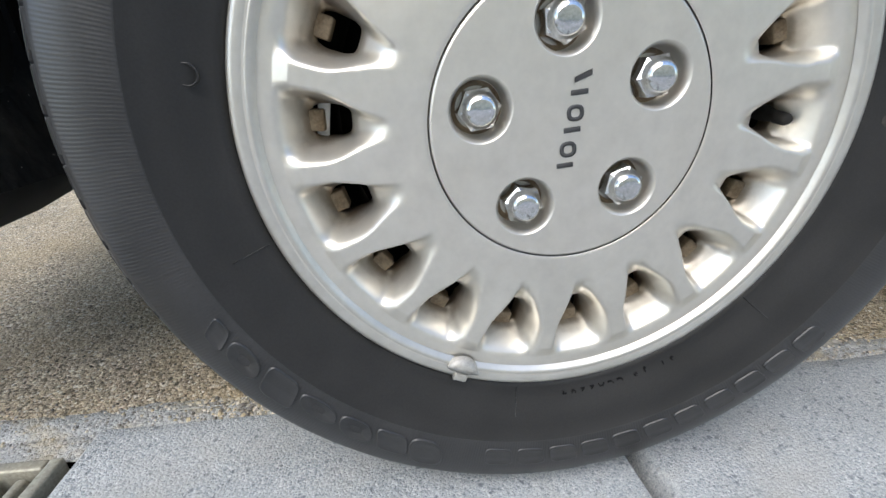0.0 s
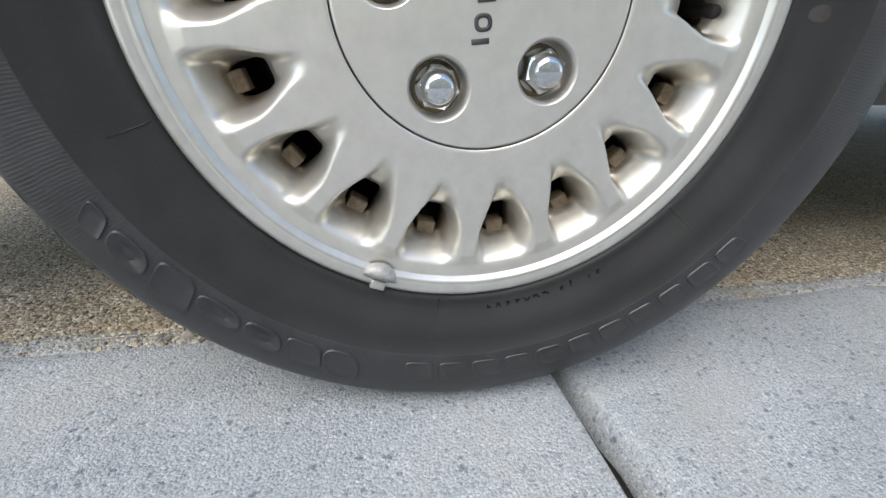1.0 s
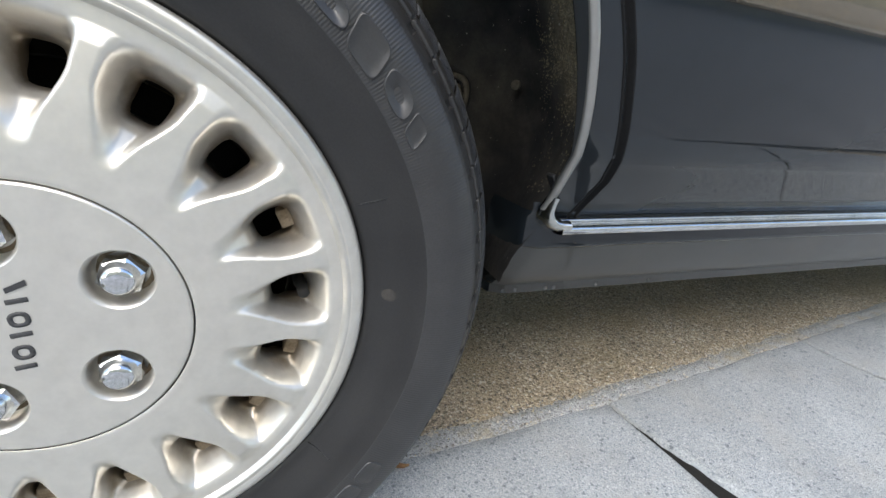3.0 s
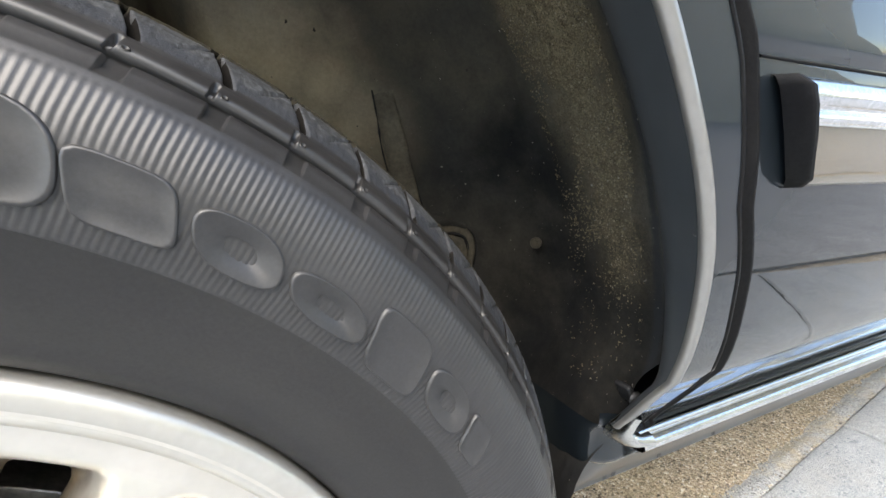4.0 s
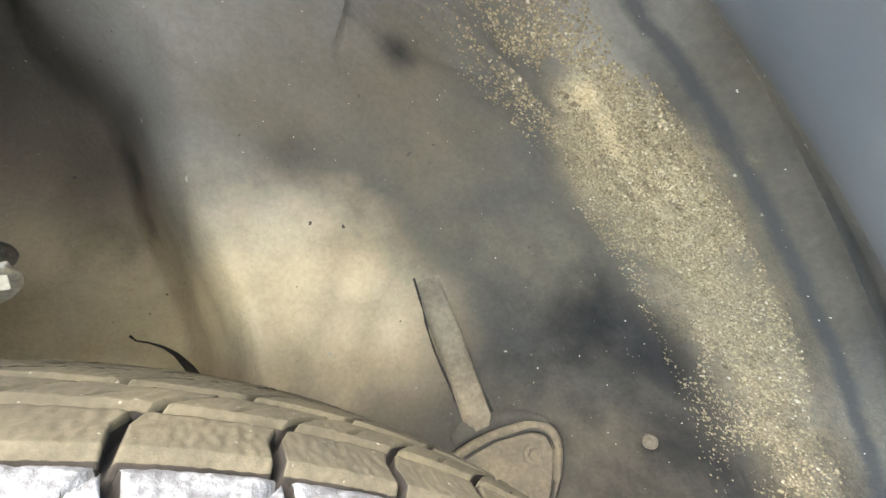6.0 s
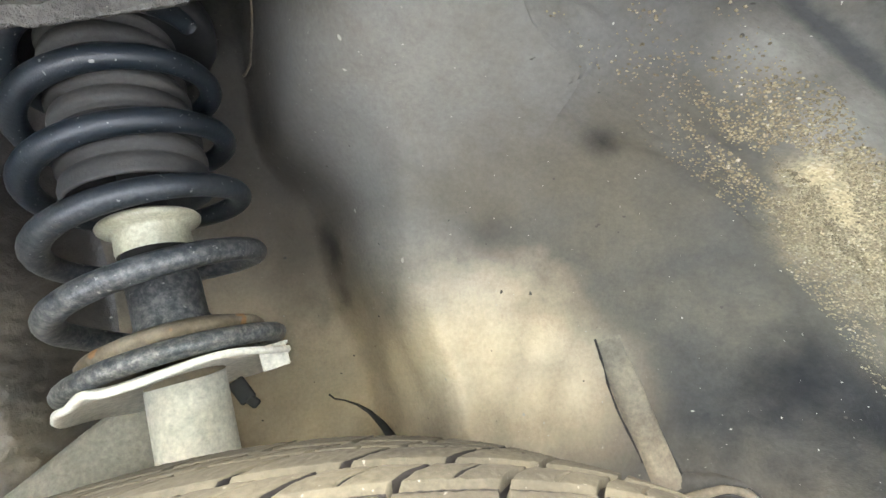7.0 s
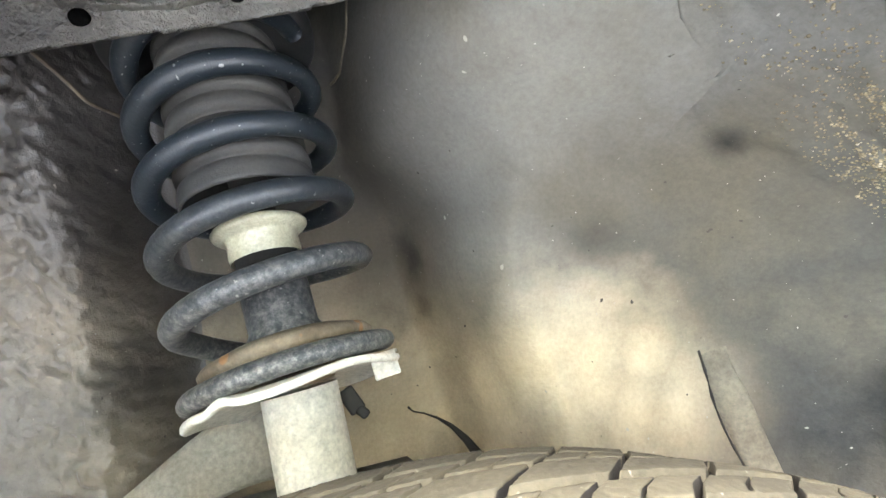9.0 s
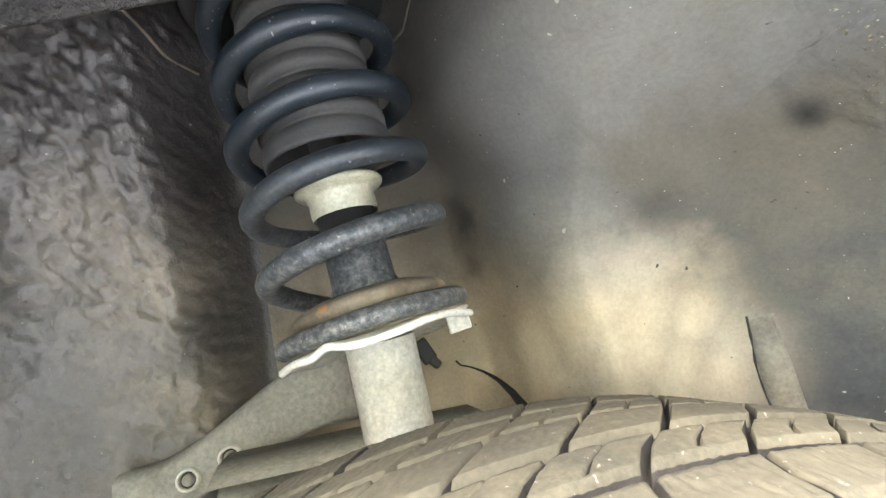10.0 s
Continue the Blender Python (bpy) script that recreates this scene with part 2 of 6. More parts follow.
settled_dust(M_SPRING, 0.745, 0.625, (0.20, 0.192, 0.175))
M_BOOT = worn("grey_rubber_boot", (0.028, 0.028, 0.0265), (0.044, 0.0425, 0.038), 0.7, big=30, fine=400)
M_STRUT = worn("dusty_pale_tube", (0.68, 0.645, 0.565), (0.55, 0.52, 0.44), 0.8, big=22, fine=300)
M_SEAT = worn("rusty_spring_seat", (0.17, 0.14, 0.10), (0.09, 0.068, 0.042), 0.85, big=35, fine=300, spots=((0.2, 0.10, 0.04), 60.0, 0.62))
M_CUP = worn("ivory_bump_cup", (0.36, 0.345, 0.25), (0.27, 0.255, 0.18), 0.34, big=40, fine=500)
M_KNUCKLE = worn("dusty_cast_metal", (0.27, 0.248, 0.205), (0.185, 0.168, 0.135), 0.85, big=18, fine=300)
M_BRACKET = worn("dusty_tan_steel", (0.115, 0.096, 0.064), (0.068, 0.059, 0.044), 0.85, big=40, fine=300)
M_RUST = worn("orange_rust", (0.13, 0.075, 0.035), (0.07, 0.035, 0.016), 0.9, big=30, fine=200)


# ---- mesh helpers ----
def part(name, bm, material, parent, label="", smooth=True):
    me = bpy.data.meshes.new(name)
    if isinstance(bm, tuple):
        me.from_pydata([tuple(p) for p in bm[0]], [], [tuple(f) for f in bm[1]])
    else:
        bm.to_mesh(me)
        bm.free()
    me.materials.append(material)
    if smooth:
        me.polygons.foreach_set("use_smooth", [True] * len(me.polygons))
    me.update()
    ob = new(name, me)
    if parent is not None:
        ob.parent = parent
    if label:
        tagged(ob, label)
    return ob


def sheet(grid, closed_u=False, closed_v=False):
    """Vertices and quads of a grid [u][v] of points."""
    nu, nv = len(grid), len(grid[0])
    verts = [p for row in grid for p in row]
    faces = []
    for i in range(nu if closed_u else nu - 1):
        for j in range(nv if closed_v else nv - 1):
            a, b = i, (i + 1) % nu
            c, d = j, (j + 1) % nv
            faces.append((a * nv + c, b * nv + c, b * nv + d, a * nv + d))
    return verts, faces


def merge(*pieces):
    verts, faces = [], []
    for v, f in pieces:
        n = len(verts)
        verts += list(v)
        faces += [tuple(i + n for i in q) for q in f]
    return verts, faces


def moved(piece, m):
    return [tuple(m @ Vector(p)) for p in piece[0]], piece[1]


def spun(profile, n=64, a0=0.0, a1=360.0, caps=False):
    """A profile of (radius, height) spun round the z axis."""
    full = abs(a1 - a0) >= 360
    k = n if full else n + 1
    grid = []
    for i in range(k):
        t = radians(a0 + (a1 - a0) * i / n)
        grid.append([(r * math.cos(t), r * math.sin(t), h) for r, h in profile])
    v, f = sheet(grid, closed_u=full)
    if caps:
        m = len(profile)
        f += [tuple(i * m for i in range(k))[::-1], tuple(i * m + m - 1 for i in range(k))]
    return v, f


def rounded_box(sx, sy, sz, r=0.003, seg=2):
    bm = bmesh.new()
    bmesh.ops.create_cube(bm, size=1.0, matrix=Matrix.Diagonal((sx, sy, sz, 1)))
    bmesh.ops.bevel(bm, geom=list(bm.edges), offset=r, segments=seg, affect="EDGES", profile=0.5)
    v = [tuple(p.co) for p in bm.verts]
    bm.verts.index_update()
    f = [tuple(p.index for p in q.verts) for q in bm.faces]
    bm.free()
    return v, f


def tube(points, radius, n=10, closed=False):
    """A round rod along points; radius may be a list."""
    grid = []
    pts = [Vector(p) for p in points]
    up = Vector((0.13, 0.2, 0.97))
    for i, p in enumerate(pts):
        d = (pts[min(i + 1, len(pts) - 1)] - pts[max(i - 1, 0)]).normalized()
        s = d.cross(up).normalized()
        w = s.cross(d)
        r = radius[i] if isinstance(radius, (list, tuple)) else radius
        grid.append([tuple(p + r * (math.cos(6.28318 * k / n) * s + math.sin(6.28318 * k / n) * w)) for k in range(n)])
    v, f = sheet(grid, closed_v=True)
    if not closed:
        f += [tuple(range(n))[::-1], tuple((len(pts) - 1) * n + k for k in range(n))]
    return v, f


def smooth(a, b, x):
    t = min(1.0, max(0.0, (x - a) / (b - a)))
    return t * t * (3 - 2 * t)


def lerp_table(x, xs, ys):
    return float(np.interp(x, xs, ys))


AX = 0.298          # height of the wheel's axle
WHEEL = Matrix.Translation((0, 0, AX))


def on_wheel(r, deg, y):
    return (r * math.cos(radians(deg)), y, AX + r * math.sin(radians(deg)))


# ---- ground: pale kerb slabs, a mortar strip and brown aggregate concrete under the car ----
def patch(x0, x1, y0, y1, nx, ny, hf):
    return sheet([[(x0 + (x1 - x0) * i / nx, y0 + (y1 - y0) * j / ny, hf(x0 + (x1 - x0) * i / nx, y0 + (y1 - y0) * j / ny)) for j in range(ny + 1)] for i in range(nx + 1)])


def ground_height(x, y):
    return -0.010 + 0.0025 * noise.noise((x * 9, y * 9, 0.3)) + 0.0012 * noise.noise((x * 55, y * 55, 1.3))


near_ground = patch(-1.4, 2.2, 0.09, 1.4, 300, 110, ground_height)
rim_pts = [(-1.4, 0.09), (2.2, 0.09), (2.2, 1.4), (-1.4, 1.4)]
far_pts = [(-900, -0.46), (900, -0.46), (900, 900), (-900, 900)]
far_ground = ([(x, y, -0.06 if y < 0.1 else -0.0105) for x, y in rim_pts + far_pts], [(0, 4, 5, 1), (1, 5, 6, 2), (2, 6, 7, 3), (3, 7, 4, 0)])
ground = part("ground", merge(near_ground, far_ground), M_GROUND, None)
tagged(ground, "brown exposed-aggregate concrete running under the parked car", "ground", kind="structure")


M_ROAD = concrete_mat("worn_grey_road", (0.36, 0.36, 0.35), ((0.24, 0.24, 0.24), (0.32, 0.32, 0.32)), ((0.46, 0.46, 0.45), (0.52, 0.52, 0.52)), 120.0, 0.6, 0.002)
road = part("road", ([(-900, -900, -0.04), (900, -900, -0.04), (900, -0.46, -0.04), (-900, -0.46, -0.04), (-900, -0.46, -0.06), (900, -0.46, -0.06)], [(0, 1, 2, 3), (3, 2, 5, 4)]), M_ROAD, None, smooth=False)
tagged(road, "pale worn grey road in front of the kerb slabs", "road", kind="structure")


def back_edge(x):
    return 0.108 + (0.028 * (x - 0.09) if x > 0.09 else 0.0) + (0.04 * (x - 0.61) if x > 0.61 else 0.0)


def slab_mesh(x0, x1, depth, seed, wear, tl=0.011, tr=0.011):
    """One kerb slab: slightly wavy top, rounded worn edges, sides down into the ground."""
    nx, ny = 40, 34
    r = 0.0035
    rings = []
    xs = [x0, x0 + 0.0008, x0 + 0.0018, x0 + r] + [x0 + r + 0.0015 * i for i in range(1, 11)] + [x0 + r + 0.0155 + (x1 - x0 - 2 * r - 0.0155) * i / nx for i in range(1, nx)] + [x1 - r, x1 - r * 0.5, x1 - 0.0015, x1]
    vs = [0.0, 0.25, 0.55, 1.0]
    grid = []
    for x in xs:
        yb = back_edge(x) + 0.002 * noise.noise((x * 30, seed, 0))
        yf = yb - depth
        ys = [yf, yf + 0.0015, yf + r * 0.5, yf + r] + [yf + r + (yb - yf - 2 * r) * j / ny for j in range(1, ny)] + [yb - r, yb - r * 0.5, yb - 0.0015, yb]
        row = []
        for y in ys:
            near = min(x - x0, x1 - x, y - yf, yb - y)
            chip = wear * max(0.0, noise.noise((x * 14, y * 14, seed)) + 0.15)
            rr = r + chip * 0.009
            d = max(0.0, rr - near) / rr
            z = 0.0012 * noise.noise((x * 5, y * 5, seed + 7)) - rr * (1 - math.sqrt(max(0.0, 1 - d * d)))
            if wear > 0.7:                            # eroded edge along the joint, wider towards the road
                ero = (0.004 + 0.013 * (1 - smooth(-0.12, 0.09, y))) * (1 + 0.7 * noise.noise((y * 35, seed, 2)) + 0.4 * noise.noise((y * 140, seed, 5))) * (1.0 if wear > 0.9 else 0.9 * (1 - smooth(-0.03, 0.055, y)) + 0.12)
                z -= 0.022 * max(0.0, 1 - (x - x0) / ero) ** 1.3
            row.append((x + max(0.0, 0.1 - y) * (tl + (tr - tl) * (x - x0) / (x1 - x0)), y, z))
        grid.append(row)
    v, f = sheet(grid)
    m = len(grid[0])
    loop = [i * m for i in range(len(grid))] + [(len(grid) - 1) * m + j for j in range(1, m)] + [i * m + m - 1 for i in range(len(grid) - 2, -1, -1)] + [j for j in range(m - 2, 0, -1)]
    n0 = len(v)
    v = v + [(v[i][0], v[i][1], -0.09) for i in loop]
    k = len(loop)
    f += [(loop[i], n0 + i, n0 + (i + 1) % k, loop[(i + 1) % k]) for i in range(k)]
    return v, f


pavement = tagged(new("pavement"), "row of pale grey speckled concrete kerb slabs with open joints", "pavement", kind="structure")
SLABS = [(-0.423, 0.0815, 0.6, 0.0, 0.055), (0.0885, 0.6045, 1.0, 0.128, 0.105), (0.6095, 1.14, 0.8, 0.19, 0.1), (1.147, 1.66, 0.5, 0.12, 0.1), (1.667, 2.18, 0.5, 0.1, 0.1), (2.187, 2.70, 0.5, 0.1, 0.1), (2.707, 3.22, 0.5, 0.1, 0.1), (3.227, 3.74, 0.5, 0.1, 0.1), (-1.29, -0.78, 0.5, 0.0, 0.0), (-1.81, -1.297, 0.5, 0.0, 0.0), (-2.33, -1.817, 0.5, 0.0, 0.0)]
for k, (x0, x1, wear, tl, tr) in enumerate(SLABS):
    part("slab", slab_mesh(x0, x1, 0.56, 3.1 * k + 1, wear, tl, tr), M_SLAB, pavement)

# dark soil in the joints
bed = sheet([[(x, back_edge(x) - 0.004 - 0.55 * j / 60, (-0.008 if x > 0.5 else -0.03 if x > -0.42 else -0.058) + 0.004 * noise.noise((x * 40, j * 0.37, 4))) for j in range(61)] for x in [-2.33 + 6.07 * i / 600 for i in range(601)]])
M_SOIL = worn("damp_black_soil", (0.007, 0.0065, 0.006), (0.014, 0.0125, 0.0105), 1.0, big=60, fine=400, rel=0.6, dist=0.002)
tagged(part("joint_bed", bed, M_SOIL, None), "dark earth deep in the joints of the slabs", "soil", kind="structure")


def mortar_height(x, y):
    v = (y - back_edge(x)) / (0.036 + 0.012 * noise.noise((x * 7, 2, 2)))
    return -0.004 - 0.006 * smooth(0.55, 1.1, v) - 0.004 * (1 - smooth(0.0, 0.1, v)) + 0.0022 * noise.noise((x * 60, y * 60, 9)) + 0.002 * noise.noise((x * 22, y * 22, 5)) - 0.01 * smooth(1.1, 1.25, v)


strip = sheet([[(x, back_edge(x) - 0.004 + 0.056 * j / 16, mortar_height(x, back_edge(x) - 0.004 + 0.056 * j / 16)) for j in range(17)] for x in [-1.0 + 0.006 * i for i in range(480)]])
infill = patch(-0.79, -0.425, 0.0765, 0.112, 90, 12, lambda x, y: -0.009 + 0.004 * noise.noise((x * 45, y * 45, 6)) + 0.0015 * noise.noise((x * 160, y * 160, 2)))
tagged(part("mortar_strip", merge(strip, infill), M_MORTAR, None), "crumbling grey and yellow mortar strip behind the kerb slabs", "mortar", kind="structure")

# grit lying along the strip
rng = random.Random(5)
pieces = []
for _ in range(420):
    x = rng.choice([rng.uniform(-0.42, 0.0), rng.uniform(0.2, 1.2), rng.gauss(-0.17, 0.08), rng.gauss(0.43, 0.1)])
    y = back_edge(x) + abs(rng.gauss(0.012, 0.014))
    s = rng.choice([0.0009, 0.0014, 0.0018, 0.0026])
    bm = bmesh.new()
    bmesh.ops.create_icosphere(bm, subdivisions=1, radius=s)
    for q in bm.verts:
        q.co *= rng.uniform(0.65, 1.2)
        q.co.z *= 0.75
    bm.verts.index_update()
    pieces.append(moved(([tuple(q.co) for q in bm.verts], [tuple(q.index for q in fc.verts) for fc in bm.faces]), Matrix.Translation((x, y, mortar_height(x, y) + s * 0.5))))
    bm.free()
tagged(part("grit", merge(*pieces), M_GRIT, None, smooth=False), "loose grit and sand along the mortar strip", "grit", kind="stuff")


bm = bmesh.new()
bmesh.ops.create_icosphere(bm, subdivisions=1, radius=1.0)
bm.verts.index_update()
ICO = ([q.co.copy() for q in bm.verts], [tuple(q.index for q in fc.verts) for fc in bm.faces])
bm.free()


def grain_mesh(spots, rng, flat=0.65):
    """Many small angular grains; spots holds (place, normal, size)."""
    verts, faces = [], []
    for place, normal, size in spots:
        turn = Matrix.Rotation(rng.uniform(0, 6.28), 3, Vector((rng.gauss(0, 1), rng.gauss(0, 1), rng.gauss(0, 1.01))).normalized())
        n0 = len(verts)
        for q in ICO[0]:
            w = (turn @ q) * (size * rng.uniform(0.7, 1.25))
            w -= normal * (w.dot(normal) * (1 - flat))
            verts.append(tuple(place + w))
        faces += [tuple(i + n0 for i in f) for f in ICO[1]]
    return verts, faces


def grain_mat(name, stops, rough=0.6):
    """Each grain takes one of the given tones."""
    m = bpy.data.materials.new(name)
    nt, lk, b = nodes_of(m)
    geo = nt.new("ShaderNodeNewGeometry")
    tone = ramp(nt, lk, geo.outputs["Random Per Island"], stops)
    nf = noise_tex(nt, lk, 900.0, 2, 0.6, coords(nt))
    g = ramp(nt, lk, nf.outputs["Fac"], [(0.3, 0.75), (0.7, 1.2)])
    lk.new(blend(nt, lk, 1.0, tone.outputs["Color"], g.outputs["Color"], "MULTIPLY"), b.inputs["Base Color"])
    b.inputs["Roughness"].default_value = rough
    return m


M_AGGREGATE = grain_mat("mixed_aggregate", [(0.0, (0.05, 0.043, 0.034)), (0.25, (0.20, 0.17, 0.12)), (0.55, (0.46, 0.375, 0.25)), (0.8, (0.63, 0.55, 0.40)), (0.95, (0.75, 0.70, 0.58)), (1.0, (0.85, 0.83, 0.78))])
M_CRUMB = grain_mat("sandy_crumbs", [(0.0, (0.12, 0.11, 0.10)), (0.3, (0.30, 0.28, 0.25)), (0.6, (0.52, 0.44, 0.29)), (1.0, (0.66, 0.62, 0.54))], 0.85)
rng = random.Random(11)
spots = []
for _ in range(11000):
    x, y = rng.uniform(-0.62, 1.35), 0.14 + 0.55 * rng.random() ** 1.6
    if y > back_edge(x) + 0.036:
        size = rng.choice([0.0008, 0.0011, 0.0015, 0.0021])
        spots.append((Vector((x, y, ground_height(x, y) + 0.15 * size)), Vector((0, 0, 1)), size))
tagged(part("aggregate", grain_mesh(spots, rng), M_AGGREGATE, None, smooth=False), "brown and pale stones standing out of the worn concrete", "aggregate", kind="stuff")
spots = []
for _ in range(2600):
    x = rng.uniform(-0.62, 1.35)
    side = rng.random()
    y = back_edge(x) + (rng.gauss(0.040, 0.006) if side < 0.62 else rng.gauss(0.003, 0.0025) if side < 0.85 else rng.uniform(0.0, 0.05))
    if x < 0.0:
        y += rng.gauss(-0.006, 0.008)
    size = rng.choice([0.0006, 0.0009, 0.0013, 0.0019])
    spots.append((Vector((x, y, max(mortar_height(x, y), ground_height(x, y)) + 0.3 * size)), Vector((0, 0, 1)), size))
for _ in range(1500):
    x = rng.gauss(-0.215, 0.055)
    y = back_edge(x) + rng.uniform(0.001, 0.042)
    size = rng.choice([0.0010, 0.0014, 0.0018, 0.0024, 0.0030])
    spots.append((Vector((x, y, mortar_height(x, y) + 0.25 * size)), Vector((0, 0, 1)), size))
tagged(part("sand", grain_mesh(spots, rng, 0.8), M_CRUMB, None, smooth=False), "yellow sand and crumbs of mortar along the strip", "sand", kind="stuff")


def stone(x, y, z, s, seed, label):
    bm = bmesh.new()
    bmesh.ops.create_icosphere(bm, subdivisions=3, radius=s)
    for q in bm.verts:
        q.co *= 1 + 0.35 * noise.noise(q.co * (0.9 / s) + Vector((seed, 0, 0)))
        q.co.z *= 0.7
    ob = part("stone", bm, M_GRIT, None, smooth=False)
    ob.location = (x, y, z)
    return tagged(ob, label, "stone", "loose stones")


for k, (x, y, s) in enumerate([(-0.262, 0.121, 0.0065), (-0.245, 0.128, 0.004), (-0.228, 0.122, 0.0035), (0.425, 0.145, 0.0055), (0.438, 0.148, 0.0045), (0.415, 0.142, 0.004), (0.40, 0.135, 0.003)]):
    stone(x, y, mortar_height(x, y) + s * 0.4, s, k * 5.0, "small angular grey stone lying on the mortar strip")

# a dry leaf by the slab's edge and a straw
lg = []
for i in range(9):
    u = i / 8
    w = 0.0045 * math.sin(math.pi * min(1, u * 0.95 + 0.03))
    lg.append([(0.26 - 0.013 + 0.026 * u, 0.101 + w * (j - 2) / 2 + 0.002 * math.sin(5 * u), 0.0018 + 0.0014 * abs(j - 2) + 0.001 * math.sin(7 * u)) for j in range(5)])
leaf = part("dry_leaf", sheet(lg), M_LEAF, None)
leaf.modifiers.new("thick", "SOLIDIFY").thickness = 0.0003
tagged(leaf, "small curled brown dry leaf on the slab's edge", "leaf")
tagged(part("straw", tube([(-0.372, 0.122, 0.0005), (-0.352, 0.1225, 0.002), (-0.332, 0.1235, 0.0015), (-0.31, 0.125, 0.0005)], 0.0007, 6), M_MORTAR, None), "thin yellow straw lying on the mortar strip", "straw")

# steel drain grating in its pale frame
grate = tagged(new("drain_grate"), "galvanised drain grating with slanted bars in a pale frame", "drain grate")
M_GALV = worn("galvanised_steel", (0.46, 0.43, 0.34), (0.34, 0.33, 0.28), 0.5, 0.4, big=20, fine=300)
gx0, gx1, gy0, gy1 = -0.765, -0.437, -0.36, 0.076
for sx, sy, cx, cy in [(0.012, gy1 - gy0, gx1 - 0.006, (gy0 + gy1) / 2), (0.012, gy1 - gy0, gx0 + 0.006, (gy0 + gy1) / 2), (gx1 - gx0 - 0.026, 0.012, (gx0 + gx1) / 2, gy1 - 0.006), (gx1 - gx0 - 0.026, 0.012, (gx0 + gx1) / 2, gy0 + 0.006)]:
    part("frame_bar", moved(rounded_box(sx, sy, 0.03, 0.002), Matrix.Translation((cx, cy, -0.017))), M_GALV, grate)
for k in range(12):
    part("bar", moved(rounded_box(0.009, gy1 - gy0 - 0.03, 0.025, 0.003), Matrix.Translation((gx1 - 0.028 - 0.025 * k, (gy0 + gy1) / 2, -0.02))), M_GALV, grate)


# ---- the car ----
car = tagged(new("car"), "dark navy sedan parked with its front wheel on the kerb slabs", "car")
wheel = part("wheel", spun([(0.168, 0.03), (0.172, 0.05), (0.166, 0.075), (0.150, 0.09), (0.150, 0.14), (0.175, 0.158), (0.196, 0.168)], 96), M_DARK, car, "silver eighteen-slot alloy wheel, dirty barrel")
wheel.data.transform(WHEEL @ Matrix.Rotation(radians(-90), 4, "X"))

# tyre: one ring of cross-sections
OUT_R = [0.196, 0.1985, 0.2015, 0.206, 0.2115, 0.220, 0.232, 0.2425]
OUT_Y = [0.030, 0.014, 0.0075, 0.0065, 0.0045, -0.001, -0.0065, -0.0098]
BAND = [(0.2432, -0.0102), (0.2445, -0.0106), (0.250, -0.0115), (0.258, -0.0120), (0.266, -0.0116), (0.274, -0.0098), (0.281, -0.0068), (0.2835, -0.0055)]
SHOULDER = [(0.2848, -0.0040), (0.2858, -0.0036), (0.2868, -0.0018), (0.2900, 0.0012), (0.2924, 0.0038), (0.2925, 0.0085), (0.2938, 0.0095), (0.2942, 0.0058), (0.2978, 0.0102), (0.2998, 0.0134), (0.3004, 0.0152), (0.3012, 0.0160)]
CROWN_Y = [0.0172 + (0.1472 - 0.0172) * i / 150 for i in range(151)]
MID = 0.0822


def crown_r(y):
    d = abs(y - MID) / 0.065
    return 0.3145 - 0.0028 * d ** 2 - 0.0098 * max(0.0, d - 0.62) ** 2 / 0.1444 + 0.0042 * math.exp(-((y - 0.073) / 0.03) ** 2)


def side_y(r):
    rs = OUT_R[2:] + [b[0] for b in BAND] + [s[0] for s in SHOULDER]
    ys = OUT_Y[2:] + [b[1] for b in BAND] + [s[1] for s in SHOULDER]
    return lerp_table(r, rs, ys)


def groove(d, half):
    """Depth share of a groove at the distance d from its middle line."""
    return 1.0 - smooth(half * 0.75, half * 1.25 + 0.0003, abs(d))


PITCH = 360.0 / 70
GROOVES = (0.0355, 0.0545, 0.0695, 0.0905, 0.1090, 0.1290)


def slot_angle(y):
    """Angle of the slanting slots at the axial place y; they run on from rib to rib."""
    return lerp_table(y, [0.0146, 0.0197, 0.028, 0.036, 0.046, 0.0545, 0.0622, 0.0723, 0.0867, 0.105, 0.13, 0.15], [7.2, 7.6, 8.5, 9.1, 9.2, 8.7, 7.4, 4.7, 2.2, -0.7, -4.0, -5.2])


def tread_slot(y, deg):
    """Depth of the cross slots and sipes."""
    mm = 0.0055          # metres along the tread for a degree
    half = lerp_table(y, [0.0146, 0.030, 0.0355, 0.06, 0.128, 0.15], [0.0016, 0.0012, 0.0008, 0.0009, 0.0010, 0.0015])
    x = (deg - slot_angle(y) + PITCH / 2) % PITCH - PITCH / 2
    dep = 0.0048 * groove(x * mm, half)
    if y < 0.0345:                                   # a thin sipe leaves the slot's inner end
        x = (deg - slot_angle(0.034) - 150 * (0.034 - y) + PITCH / 2) % PITCH - PITCH / 2
        dep = max(dep, 0.0022 * groove(x * mm, 0.0004) * smooth(0.0205, 0.023, y))
    elif 0.058 < y < 0.068 or 0.092 < y < 0.107:     # short thin sipes in the middle ribs
        x = (deg - slot_angle(y) - 0.5 * PITCH + PITCH / 2) % PITCH - PITCH / 2
        dep = max(dep, 0.0018 * groove(x * mm, 0.0004))
    return dep


def tread_depth(y, deg):
    """Depth of the tread below its crown: slots, sipes and the grooves round the tyre."""
    dep = tread_slot(y, deg)
    for g in GROOVES:
        dep = max(dep, 0.0042 * groove(y - g, 0.0015))
    return dep + 0.0003 * noise.noise((deg * 3.1, y * 300, 2.0))


LEAN = [slot_angle(y) - slot_angle(CROWN_Y[0]) for y in CROWN_Y]


